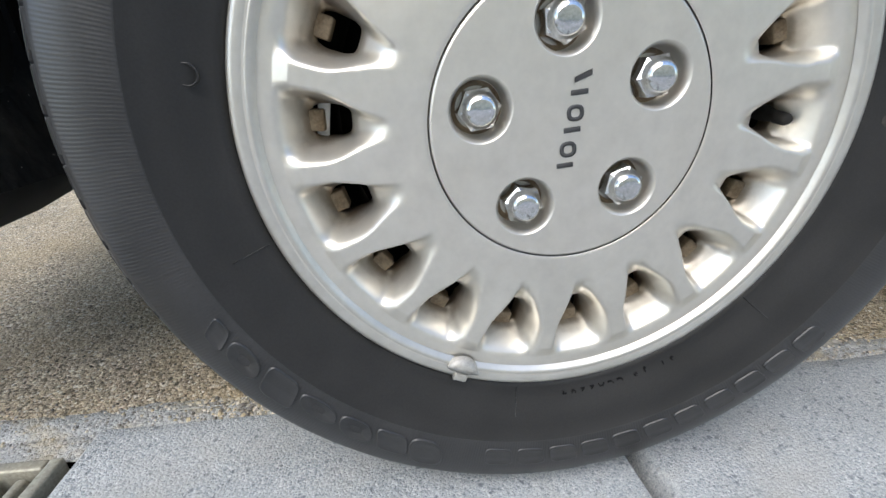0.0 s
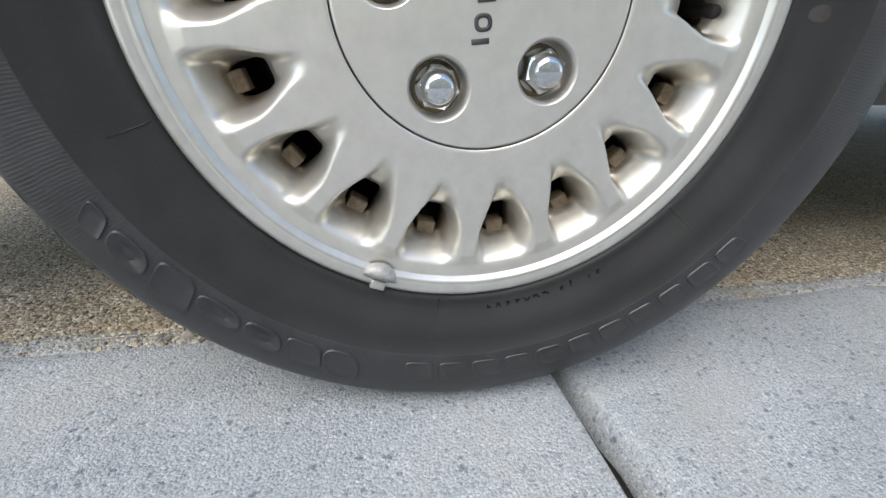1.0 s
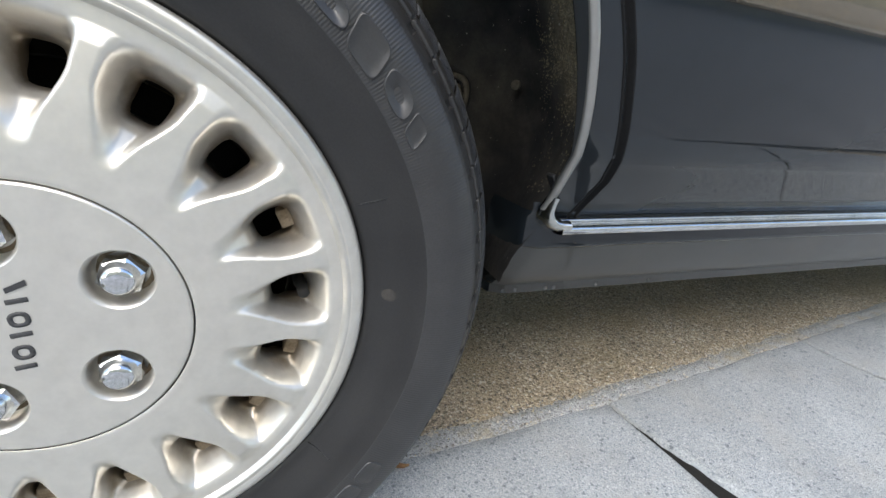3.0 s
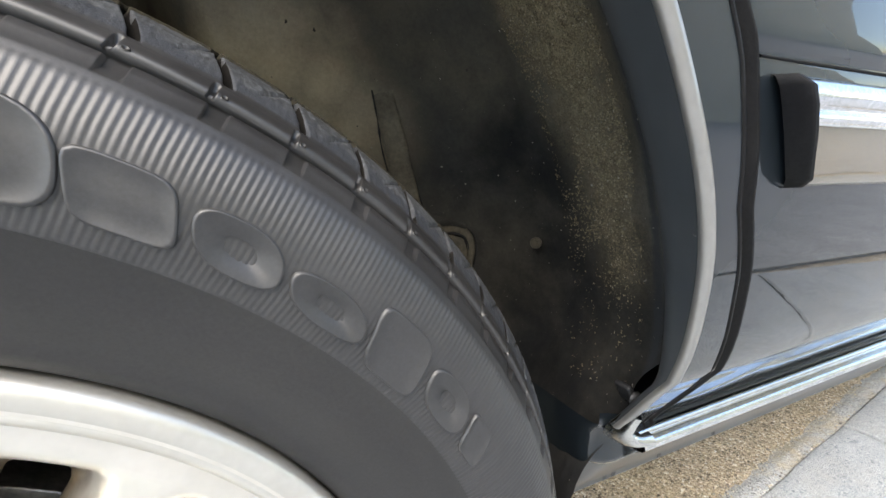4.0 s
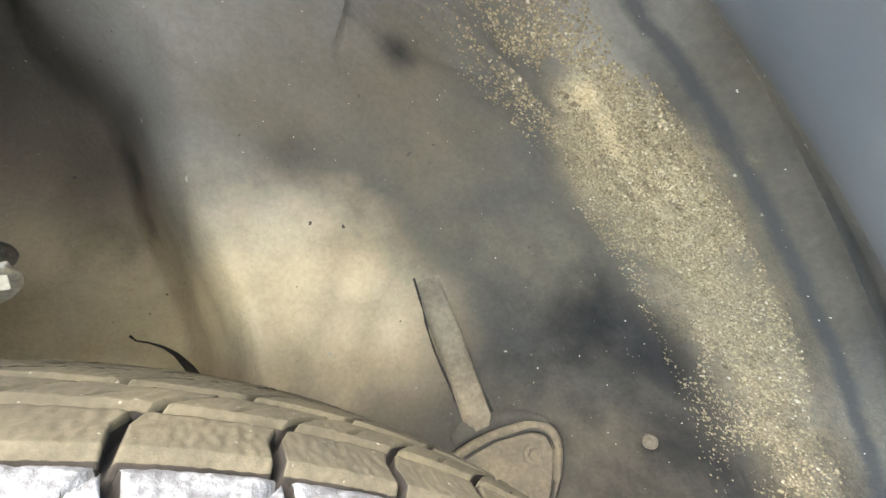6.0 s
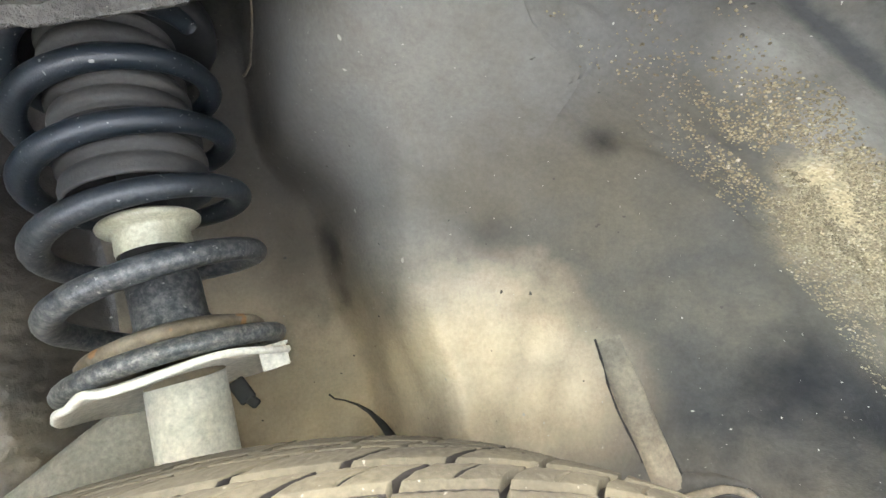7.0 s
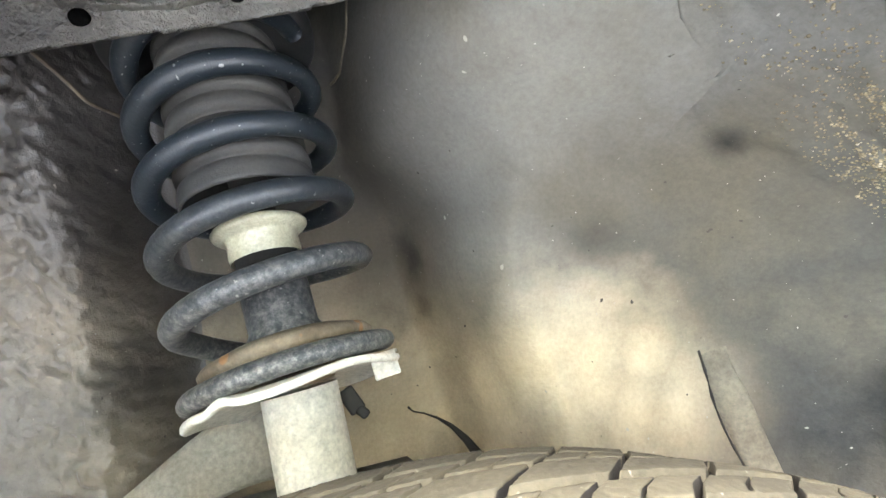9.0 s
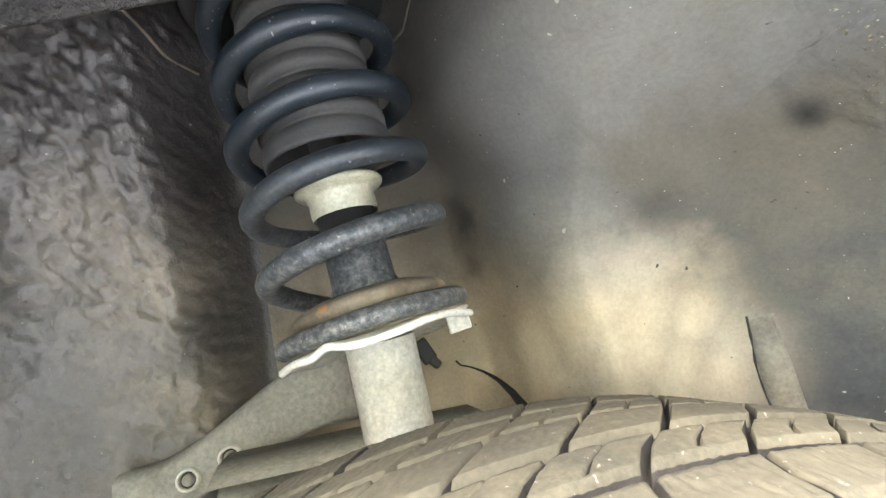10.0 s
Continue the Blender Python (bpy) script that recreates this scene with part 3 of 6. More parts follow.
def tyre_ring(deg):
    prof = [(r, y) for r, y in zip(OUT_R, OUT_Y)]
    for k, (r, y) in enumerate(BAND):
        w = 0.0 if k in (0, 7) else 0.00017 * math.sin(radians(deg) * 760 + 2.2 * math.sin((r - 0.243) * 150))
        prof.append((r, y - 0.0003 + w))
    pad = (deg % (PITCH * 1.0)) / PITCH
    for k, (r, y) in enumerate(SHOULDER):
        n = 0.0
        if k in (3, 4) and (pad + 0.72) % 1 < 0.24:
            n = 0.0022
        if k in (8, 9) and (pad + 0.5) % 1 < 0.07:
            n = 0.0026
        prof.append((r - n * 0.5, y + n))
    turns = [0.0] * len(prof) + LEAN + [LEAN[-1]] * 7
    for y, lean in zip(CROWN_Y, LEAN):
        prof.append((crown_r(y) - tread_depth(y, deg + lean), y))
    for r, y in [(0.300, 0.151), (0.293, 0.160), (0.28, 0.171), (0.258, 0.1765), (0.235, 0.172), (0.215, 0.162), (0.197, 0.158)]:
        prof.append((r, y))
    out = []
    for (r, y), lean in zip(prof, turns):
        x, z = r * math.cos(radians(deg + lean)), r * math.sin(radians(deg + lean))
        lim = -AX + 0.0015
        if z < lim:                                   # flattened where it stands
            y += (y - MID) * 0.9 * (lim - z) * 3
            z = lim
        elif z < lim + 0.06 and r < 0.29:
            y += (-1 if y < MID else 1) * 0.0015 * (1 - (z - lim) / 0.06) * smooth(0.20, 0.24, r)
        out.append((x, y, z + AX))
    return out


angles = []
d = 0.0
while d < 360.0 - 1e-6:
    angles.append(d)
    d += 0.09 if 15 <= d < 125 else 0.14
tyre = part("tyre", sheet([tyre_ring(a) for a in angles], closed_u=True), M_RUBBER, wheel, "dark grey radial tyre with fine sidewall ribs and dusty tread")
tyre.data.materials.append(M_TREAD)
tyre.data.materials.append(M_SHOULDER)
tyre.data.materials.append(M_BAND)
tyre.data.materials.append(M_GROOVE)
c0 = len(OUT_R) + len(BAND) + len(SHOULDER)
prof_n = c0 + len(CROWN_Y) + 7
index = []
for a in angles:
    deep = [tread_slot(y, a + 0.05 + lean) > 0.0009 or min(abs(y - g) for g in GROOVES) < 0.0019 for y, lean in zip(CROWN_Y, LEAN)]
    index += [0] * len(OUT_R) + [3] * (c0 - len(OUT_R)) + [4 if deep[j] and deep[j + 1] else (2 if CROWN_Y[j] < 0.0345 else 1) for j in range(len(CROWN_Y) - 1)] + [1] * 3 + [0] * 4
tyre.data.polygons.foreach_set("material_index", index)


def relief(deg, r0, r1, width, lean=0.0, ring=True, name="raised_mark", h=0.0017, material=None, n=36, squarish=4.0):
    """A raised rounded pad with a rim, moulded on the tyre's side."""
    rc, rh = (r0 + r1) / 2, (r1 - r0) / 2
    loops = [(1.03, -0.0004), (1.0, h), (0.93, h), (0.895, h * 0.8), (0.42, h * 0.8), (0.36, h * (0.1 if ring else 0.8)), (0.2, h * (0.1 if ring else 0.8)), (0.0, h * (0.1 if ring else 0.8))]
    grid = []
    for k in range(n):
        t = 2 * math.pi * k / n
        c, s = math.cos(t), math.sin(t)
        q = (abs(c) ** squarish + abs(s) ** squarish) ** (-1 / squarish)
        row = []
        for sc, hh in loops:
            r = rc + rh * q * s * sc
            a = deg + (width / 2 * q * c + lean * q * s) * sc
            row.append(on_wheel(r, a, side_y(r) - hh))
        grid.append(row)
    return part(name, sheet(grid, closed_u=True), material or M_BAND, wheel)


for turn in (0.0, -179.0):
    for k, (a0, a1, lo, hi) in enumerate([(69.8, 63.8, 0.2490, 0.2735), (63.4, 57.8, 0.2500, 0.2680), (56.9, 50.9, 0.2502, 0.2665), (50.0, 43.2, 0.2495, 0.2630), (42.6, 36.6, 0.2470, 0.2690), (35.6, 29.6, 0.2500, 0.2662), (28.8, 25.4, 0.2500, 0.2650)]):
        relief((a0 + a1) / 2 + turn, lo, hi, a0 - a1, 0.8, ring=k in (2, 3, 5), squarish=2.6 if k in (0, 2, 3, 5) else 5)
for k in range(11):
    relief(-39.5 - 5.95 * k, 0.2495, 0.2655, 4.9, 0.3, ring=False, squarish=5, h=0.0015)

# small moulded pips on the shoulder pads
for k in range(20):
    a = 16.0 + PITCH * (k + 0.3)
    c, s = math.cos(radians(a)), math.sin(radians(a))
    q = Vector((0.72 * c, -0.70, 0.72 * s)).to_track_quat("Z", "Y").to_matrix().to_4x4()
    part("mould_pip", moved(spun([(0.0, 0.0), (0.0007, 0.0001), (0.0009, 0.0004), (0.0012, 0.0004), (0.0014, -0.0006)], 14), Matrix.Translation((0.2966 * c, 0.0086, AX + 0.2966 * s)) @ q), M_RUBBER, wheel)

# moulded code characters on the lower sidewall
# same rubber as the tyre, drawn black: the relief's shade is in the colour
M_CODE_SHADE = M_SEAL


def code_text(text, deg, r, size):
    step = 2.1
    for k, ch in enumerate(text):
        if ch == " ":
            continue
        cu = bpy.data.curves.new("code_character", "FONT")
        cu.body, cu.size, cu.align_x, cu.extrude = ch, size, "CENTER", 0.0013
        me_ob = bpy.data.objects.new("code_character", cu)
        scene.collection.objects.link(me_ob)
        dg = bpy.context.evaluated_depsgraph_get()
        me = bpy.data.meshes.new_from_object(me_ob.evaluated_get(dg))
        bpy.data.objects.remove(me_ob)
        a = deg - step * k
        p = Vector(on_wheel(r, a, side_y(r) - 0.0002))
        out = Vector((math.cos(radians(a)), 0, math.sin(radians(a))))
        right = Vector((math.sin(radians(a)), 0, -math.cos(radians(a))))
        m = Matrix((right, out, Vector((0, -1, 0)))).transposed().to_4x4()
        m.translation = p
        me.transform(m)
        me.materials.clear()
        me.materials.append(M_CODE_SHADE)
        ob = new("code_character", me)
        ob.parent = wheel


code_text("31 J5", -61.0, 0.2100, 0.0078)
code_text("CCA2204", -73.0, 0.2095, 0.0078)

# fine mould seams across the sidewall, and the pale balance dot
for a in (-160.0, 18.5, -41.5, -96.5):
    part("mould_seam", tube([on_wheel(r, a, side_y(r) - 0.0001) for r in (0.203, 0.21, 0.217, 0.225)], 0.0004, 6), M_RUBBER, wheel)
M_DOT = worn("faded_dot", (0.042, 0.038, 0.033), (0.034, 0.031, 0.028), 0.8, big=90, fine=500)
dot = []
for k in range(20):
    t = 2 * math.pi * k / 20
    dot.append([on_wheel(0.2169 + q * math.sin(t), -1.2 + math.degrees(q * math.cos(t) / 0.2169), side_y(0.2169 + q * math.sin(t)) - 0.0004) for q in (0.0052, 0.003, 0.0)])
part("balance_dot", sheet(dot, closed_u=True), M_DOT, wheel, "faded yellowish balance dot")
part("moulded_ring", moved(spun([(0.0062, -0.0012), (0.006, 0.0013), (0.0053, 0.0013), (0.0051, -0.0012)], 24), Matrix.Translation(on_wheel(0.2165, 171.5, side_y(0.2165))) @ Matrix.Rotation(radians(90), 4, "X")), M_RUBBER, wheel)

# ---- alloy disc with eighteen scooped slots ----
SLOT0 = -1.2


def disc_base(r):
    return lerp_table(r, [0.086, 0.0876, 0.0884, 0.11, 0.14, 0.166, 0.173, 0.1755, 0.184, 0.1848, 0.1862, 0.1875, 0.193, 0.1965, 0.1985, 0.199, 0.197, 0.195],
                      [0.006, 0.0012, 0.0006, 0.0012, 0.003, 0.005, 0.0075, 0.0085, 0.0085, 0.0075, 0.0052, 0.0045, 0.0042, 0.0048, 0.0068, 0.010, 0.016, 0.03])


def scoop(r, phi):
    """Depth of a pocket: a long slope on one side, a steep wall with a crisp ridge on the other."""
    p = phi + 0.6 * smooth(0.135, 0.175, r)
    p = (p + 10) % 20 - 10
    g = smooth(0.104, 0.147, r) ** 1.15 * (1 - smooth(0.1580, 0.1772, r))
    k = smooth(0.112, 0.152, r)
    if p > 0:
        return 0.025 * g * (1 - smooth(0.3 + 3.7 * k, 5.2 + 3.8 * k, p))
    return 0.025 * g * (1 - smooth(0.3 + 4.0 * k, 3.0 + 4.2 * k, -p))


rs = [0.0876, 0.0884, 0.091] + [0.0935 + 0.0015 * i for i in range(13)] + [0.1125 + 0.001 * i for i in range(64)]
rs += [0.1766, 0.180, 0.1836, 0.184, 0.1848, 0.1855, 0.1862, 0.1868, 0.1875, 0.189, 0.193, 0.195, 0.1965, 0.1976, 0.1985]
W_A, R_C, R_H = 4.2, 0.1455, 0.0132
verts, faces, hole = [], [], []
NT = 720
for i in range(NT):
    deg = SLOT0 + 0.5 * i
    phi = (deg - SLOT0 + 10) % 20 - 10
    for r in rs:
        a, b = phi / W_A, (r - R_C) / R_H
        s = max(abs(a), abs(b))
        ph2, r2 = phi, r
        if 0 < s < 2.2:
            k = s / (abs(a) ** 3.6 + abs(b) ** 3.6) ** (1 / 3.6)
            k = k + (1 - k) * smooth(1.0, 2.2, s)
            ph2, r2 = a * k * W_A, R_C + b * k * R_H
        ang = deg - phi + ph2
        y = disc_base(r2) + scoop(r2, ph2)
        if s < 1.3:
            y += 0.004 * (1 - smooth(0.95, 1.3, s))
        verts.append(on_wheel(r2, ang, y))
nr = len(rs)
edges = {}
for i in range(NT):
    for j in range(nr - 1):
        pm = (0.5 * i + 0.25 + 10) % 20 - 10
        rm = (rs[j] + rs[j + 1]) / 2
        if abs(pm) < W_A and abs(rm - R_C) < R_H:
            continue
        q = (i * nr + j, ((i + 1) % NT) * nr + j, ((i + 1) % NT) * nr + j + 1, i * nr + j + 1)
        faces.append(q)
        for u, w in zip(q, q[1:] + q[:1]):
            edges[(u, w)] = edges.get((u, w), 0) + 1
border = [(u, w) for (u, w) in edges if (w, u) not in edges and 0 < u % nr < nr - 1 or ((w, u) not in edges and u % nr not in (0, nr - 1))]
back = {}
for u, w in border:
    for q in (u, w):
        if q not in back:
            back[q] = len(verts)
            x, y, z = verts[q]
            verts.append((x * 1.01, y + 0.012, AX + (z - AX) * 1.01))
    faces.append((w, u, back[u], back[w]))
alloy = part("alloy_disc", (verts, faces), M_SILVER, wheel, "silver painted alloy disc with eighteen scooped slots")
lipm = spun([(0.1838, 0.0082), (0.1849, 0.0070), (0.1862, 0.0048), (0.1875, 0.0041), (0.1885, 0.0042), (0.1895, 0.0047), (0.1905, 0.0042), (0.1945, 0.0036), (0.197, 0.0042), (0.1987, 0.0062), (0.1992, 0.009), (0.1985, 0.014), (0.196, 0.022)], 180)
part("rim_lip", moved(lipm, WHEEL @ Matrix.Rotation(radians(-90), 4, "X")), M_LIP, wheel, "machined outer rim lip with a fine groove")
for k in range(18):
    a = SLOT0 + 20 * k
    if k == 0 or 35 < a < 125:
        continue
    m = WHEEL @ Matrix.Rotation(radians(-a), 4, "Y")
    part("rim_tab", moved(rounded_box(0.0105, 0.014, 0.0135, 0.0012), m @ Matrix.Translation((0.1560, 0.0385, 0.0))), M_BROWN, wheel)
part("valve", moved(spun([(0.0, 0.0), (0.003, 0.0), (0.0042, 0.002), (0.0044, 0.010), (0.0036, 0.0115), (0.0055, 0.018), (0.0058, 0.032), (0.0, 0.034)], 20), WHEEL @ Matrix.Translation((0.1565, 0.016, -0.0045)) @ Matrix.Rotation(radians(-82), 4, "X") @ Matrix.Rotation(radians(-4), 4, "Y")), M_DARK, wheel, "black rubber tyre valve")
part("brake_disc", moved(spun([(0.05, 0.0), (0.126, 0.0), (0.127, 0.001), (0.127, 0.021), (0.126, 0.022), (0.05, 0.022)], 72), WHEEL @ Matrix.Translation((0, 0.062, 0)) @ Matrix.Rotation(radians(-90), 4, "X")), M_DISC, wheel, "steel brake disc behind the slots")
# near-white plate added for daylight that shows through a slot
for x, z, tilt, w, h in ((-0.1525, 0.0015, 8, 0.008, 0.026),):
    part("slot_daylight", moved(rounded_box(w, 0.003, h, 0.0012), WHEEL @ Matrix.Translation((x, 0.040, z)) @ Matrix.Rotation(radians(tilt), 4, "Y")), worn("daylight_white", (0.85, 0.85, 0.84), (0.75, 0.75, 0.73), 0.5, 0.0, big=60, fine=300, rel=0.0), wheel, "white plate for daylight showing through the slot")
part("backing_plate", moved(spun([(0.0, 0.0), (0.148, 0.0), (0.1485, 0.003)], 64), WHEEL @ Matrix.Translation((0, 0.092, 0)) @ Matrix.Rotation(radians(-90), 4, "X")), M_DARK, wheel, "black brake backing plate")

# ---- hub cover with five nut wells ----
LUG0, LUG_R = -117.4, 0.05715
bm = bmesh.new()


def loop_of(cx, cz, r, n, y):
    return [bm.verts.new((cx + r * math.cos(2 * math.pi * k / n), y, AX + cz + r * math.sin(2 * math.pi * k / n))) for k in range(n)]


def ring_edges(vs):
    return [bm.edges.new((vs[k], vs[(k + 1) % len(vs)])) for k in range(len(vs))]


def bridge(a, b):
    for k in range(len(a)):
        bm.faces.new((a[k], a[(k + 1) % len(a)], b[(k + 1) % len(a)], b[k]))


outer = loop_of(0, 0, 0.0848, 96, 0.0)
es = ring_edges(outer)
wells = []
for k in range(5):
    a = radians(LUG0 + 72 * k)
    cx, cz = LUG_R * math.cos(a), LUG_R * math.sin(a)
    w = loop_of(cx, cz, 0.0196, 40, 0.0)
    es += ring_edges(w)
    wells.append((cx, cz, w))
bmesh.ops.triangle_fill(bm, use_beauty=True, use_dissolve=False, edges=es)
prev = outer
for r, y in ((0.0860, 0.0004), (0.0867, 0.0014), (0.0869, 0.004), (0.0869, 0.012)):
    nxt = loop_of(0, 0, r, 96, y)
    bridge(prev, nxt)
    prev = nxt
for cx, cz, w in wells:
    prev = w
    for r, y in ((0.0190, 0.0005), (0.0180, 0.0018), (0.0172, 0.0036), (0.0168, 0.006), (0.0164, 0.018)):
        nxt = loop_of(cx, cz, r, 40, y)
        bridge(prev, nxt)
        prev = nxt
    bm.faces.new(prev)
bmesh.ops.recalc_face_normals(bm, faces=list(bm.faces))
hub = part("hub_cover", bm, M_SILVER, wheel, "round silver hub cover with five nut wells")
for p in hub.data.polygons:
    p.use_smooth = p.normal.y > -0.999
hexp = [(0.0, -0.0056), (0.0050, -0.0055), (0.0075, -0.0049), (0.0090, -0.0032), (0.0097, -0.0008), (0.0112, 0.0012)]
for k in range(5):
    a = radians(LUG0 + 72 * k)
    turn = [10, 38, -8, 22, 51][k]
    m = WHEEL @ Matrix.Translation((LUG_R * math.cos(a), 0.0012, LUG_R * math.sin(a))) @ Matrix.Rotation(radians(-90), 4, "X") @ Matrix.Rotation(radians(turn), 4, "Z")
    dome = spun(hexp, 36)
    bm = bmesh.new()
    prof = [(0.0108, 0.0006), (0.0133, 0.0026), (0.0133, 0.0165)]
    grid = [[(r * math.cos(math.pi / 3 * i), r * math.sin(math.pi / 3 * i), h) for r, h in prof] for i in range(6)]
    v, f = sheet(grid, closed_u=True)
    nut = part("lug_nut", merge(moved(dome, m), moved((v, f), m)), M_CHROME, wheel, "chrome hexagonal wheel nut")
    bm.free()
    for p in nut.data.polygons:
        p.use_smooth = len(nut.data.polygons) - p.index > 12
    part("washer", moved(spun([(0.0130, 0.0), (0.0160, 0.0008), (0.0160, 0.002)], 32), m @ Matrix.Translation((0, 0, 0.0155))), M_BROWN, wheel)

# dark plain marks across the hub cover
marks = [("bar", 0.0085), ("ring", 0.0105), ("bar", 0.0085), ("ring", 0.0105), ("bar", 0.0085), ("wedge", 0.0085)]
zc = -0.0248
LEAN = 0.115
for kind, ln in marks:
    m = WHEEL @ Matrix.Translation((LEAN * zc, -0.0003, zc)) @ Matrix.Rotation(radians(-6), 4, "Y")
    if kind == "ring":
        g = []
        for i in range(28):
            t = 2 * math.pi * i / 28
            q = (abs(math.cos(t)) ** 2.6 + abs(math.sin(t)) ** 2.6) ** (-1 / 2.6)
            g.append([(0.0052 * q * sc * math.cos(t) + 0, yy, 0.0048 * q * sc * math.sin(t)) for sc, yy in ((1.0, 0.0004), (1.0, -0.0002), (0.52, -0.0002), (0.52, 0.0004))])
        part("hub_mark", moved(sheet(g, closed_u=True), m), M_INK, wheel)
    elif kind == "wedge":
        g = [[(-0.0052, 0, -0.0042), (-0.0052, 0, -0.0010)], [(0.0054, 0, -0.0012), (0.0054, 0, 0.0024)]]
        v, f = sheet(g)
        g2 = [[(-0.0052, 0, 0.0010), (-0.0052, 0, 0.0042)], [(0.0054, 0, -0.0012), (0.0054, 0, 0.0024)]]
        v = [(x, -0.0002, z) for x, y, z in v]
        part("hub_mark", moved((v, f), m), M_INK, wheel)
    else:
        part("hub_mark", moved(rounded_box(0.0105, 0.0006, 0.0031, 0.00025, 1), m), M_INK, wheel)
    zc += ln + 0.0012

# wheel weight clipped on the lip
wg = []
for i in range(15):
    a = -110.6 + 7.4 * (i / 14 - 0.5)
    u = 1 - (2 * i / 14 - 1) ** 2
    hgt = 0.0105 * math.sqrt(max(u, 0.02))
    wg.append([on_wheel(0.1905, a, 0.0035), on_wheel(0.1905, a, 0.0005 - 0.0018 * u), on_wheel(0.1905 - hgt * 0.55, a, -0.0006 - 0.0022 * u), on_wheel(0.1905 - hgt, a, 0.0022), on_wheel(0.1905 - hgt, a, 0.0062)])
part("balance_weight", sheet(wg), worn("lead_weight", (0.5, 0.49, 0.46), (0.36, 0.35, 0.33), 0.45, 0.5, big=80, fine=400), wheel, "grey lead balance weight clipped on the rim")
part("weight_clip", moved(rounded_box(0.011, 0.0045, 0.007, 0.0012), WHEEL @ Matrix.Rotation(radians(110.4 - 90), 4, "Y") @ Matrix.Translation((0.0, 0.0035, -0.1965))), M_LIP, wheel)

# ---- car body side: a section that bulges at the wing and tucks in above the sill ----
SEC_Z = [-0.02, 0.0, 0.024, 0.045, 0.06, 0.08, 0.092, 0.10, 0.12, 0.15, 0.20, 0.30, 0.45, 0.60, 0.66]
SEC_Y = [0.048, 0.0465, 0.042, 0.031, 0.020, 0.006, -0.003, -0.010, -0.019, -0.030, -0.044, -0.050, -0.036, -0.006, 0.03]
ARC_Z = 0.09          # the wheel arch is struck round a point this far above the axle


def body_y(x, z):
    """Axial place of the body's skin; z is counted from the axle."""
    h = z + 0.045 * (x - 0.4)
    crease = lerp_table(h, [0.25, 0.264, 0.2655, 0.270, 0.29], [0.0, 0.0, 0.0011, -0.0013, 0.0]) * smooth(0.325, 0.345, x)
    soft = 0.03 * smooth(0.10, 0.16, h)
    base = sum(lerp_table(h + soft * d, SEC_Z, SEC_Y) for d in (-1, -0.66, -0.33, 0, 0.33, 0.66, 1)) / 7
    return base - 0.07 * (x - 0.4) + crease


def lip_rho(phi):
    return sum(lip_table(phi + d) for d in range(-10, 11, 2)) / 11


def lip_table(phi):
    return lerp_table(phi, [-20, -8, -2, 5, 12, 20, 30, 45, 60, 90, 180, 200], [0.375, 0.370, 0.365, 0.3575, 0.3505, 0.3455, 0.3445, 0.3465, 0.350, 0.356, 0.405, 0.42])


def fall(h):
    """How much the body's lines drop towards the tail: the sill runs almost level, the mouldings drop more."""
    return 0.007 + 0.038 * smooth(0.05, 0.20, h)


def gap_x(z):
    return lerp_table(z, [0.0, 0.042, 0.081, 0.125, 0.170, 0.206, 0.236, 0.263, 0.287, 0.40, 0.66], [0.395, 0.402, 0.408, 0.392, 0.373, 0.355, 0.348, 0.340, 0.327, 0.285, 0.22])


def body_pt(x, z, proud=0.0):
    return (x, body_y(x, z) - proud, AX + z)


def line_pt(x, h, proud=0.0):
    """A point of the body on the line that starts at the height h and drops towards the tail."""
    return (x, body_y(x, h - 0.045 * (x - 0.4)) - proud, AX + h - fall(h) * (x - 0.4))


# front wing round the arch, out to the door gap, the bonnet line and the nose
grid = []
TOP, NOSE, TAIL = 0.655, -0.85, 3.55
for i in range(181):
    phi = -7.5 + 205 * i / 180
    c, s = math.cos(radians(phi)), math.sin(radians(phi))
    r0 = lip_rho(phi)
    far = r0 + 0.001
    while far < 1.6:
        x, z = far * c, ARC_Z + far * s
        if z > TOP or x < NOSE or x > gap_x(z) - 0.0036 or (phi < 0 and z < 0.030) or (phi > 180 and z < -0.06):
            break
        far += 0.0015
    row = []
    for k in range(15):
        r = r0 + (far - r0) * (k / 14) ** 1.3
        x, z = r * c, ARC_Z + r * s
        row.append(body_pt(x, z))
    grid.append(row)
wing = part("front_wing", sheet(grid), M_PAINT, car, "dark navy glossy front wing")
wing.modifiers.new("skin", "SOLIDIFY").thickness = -0.0012

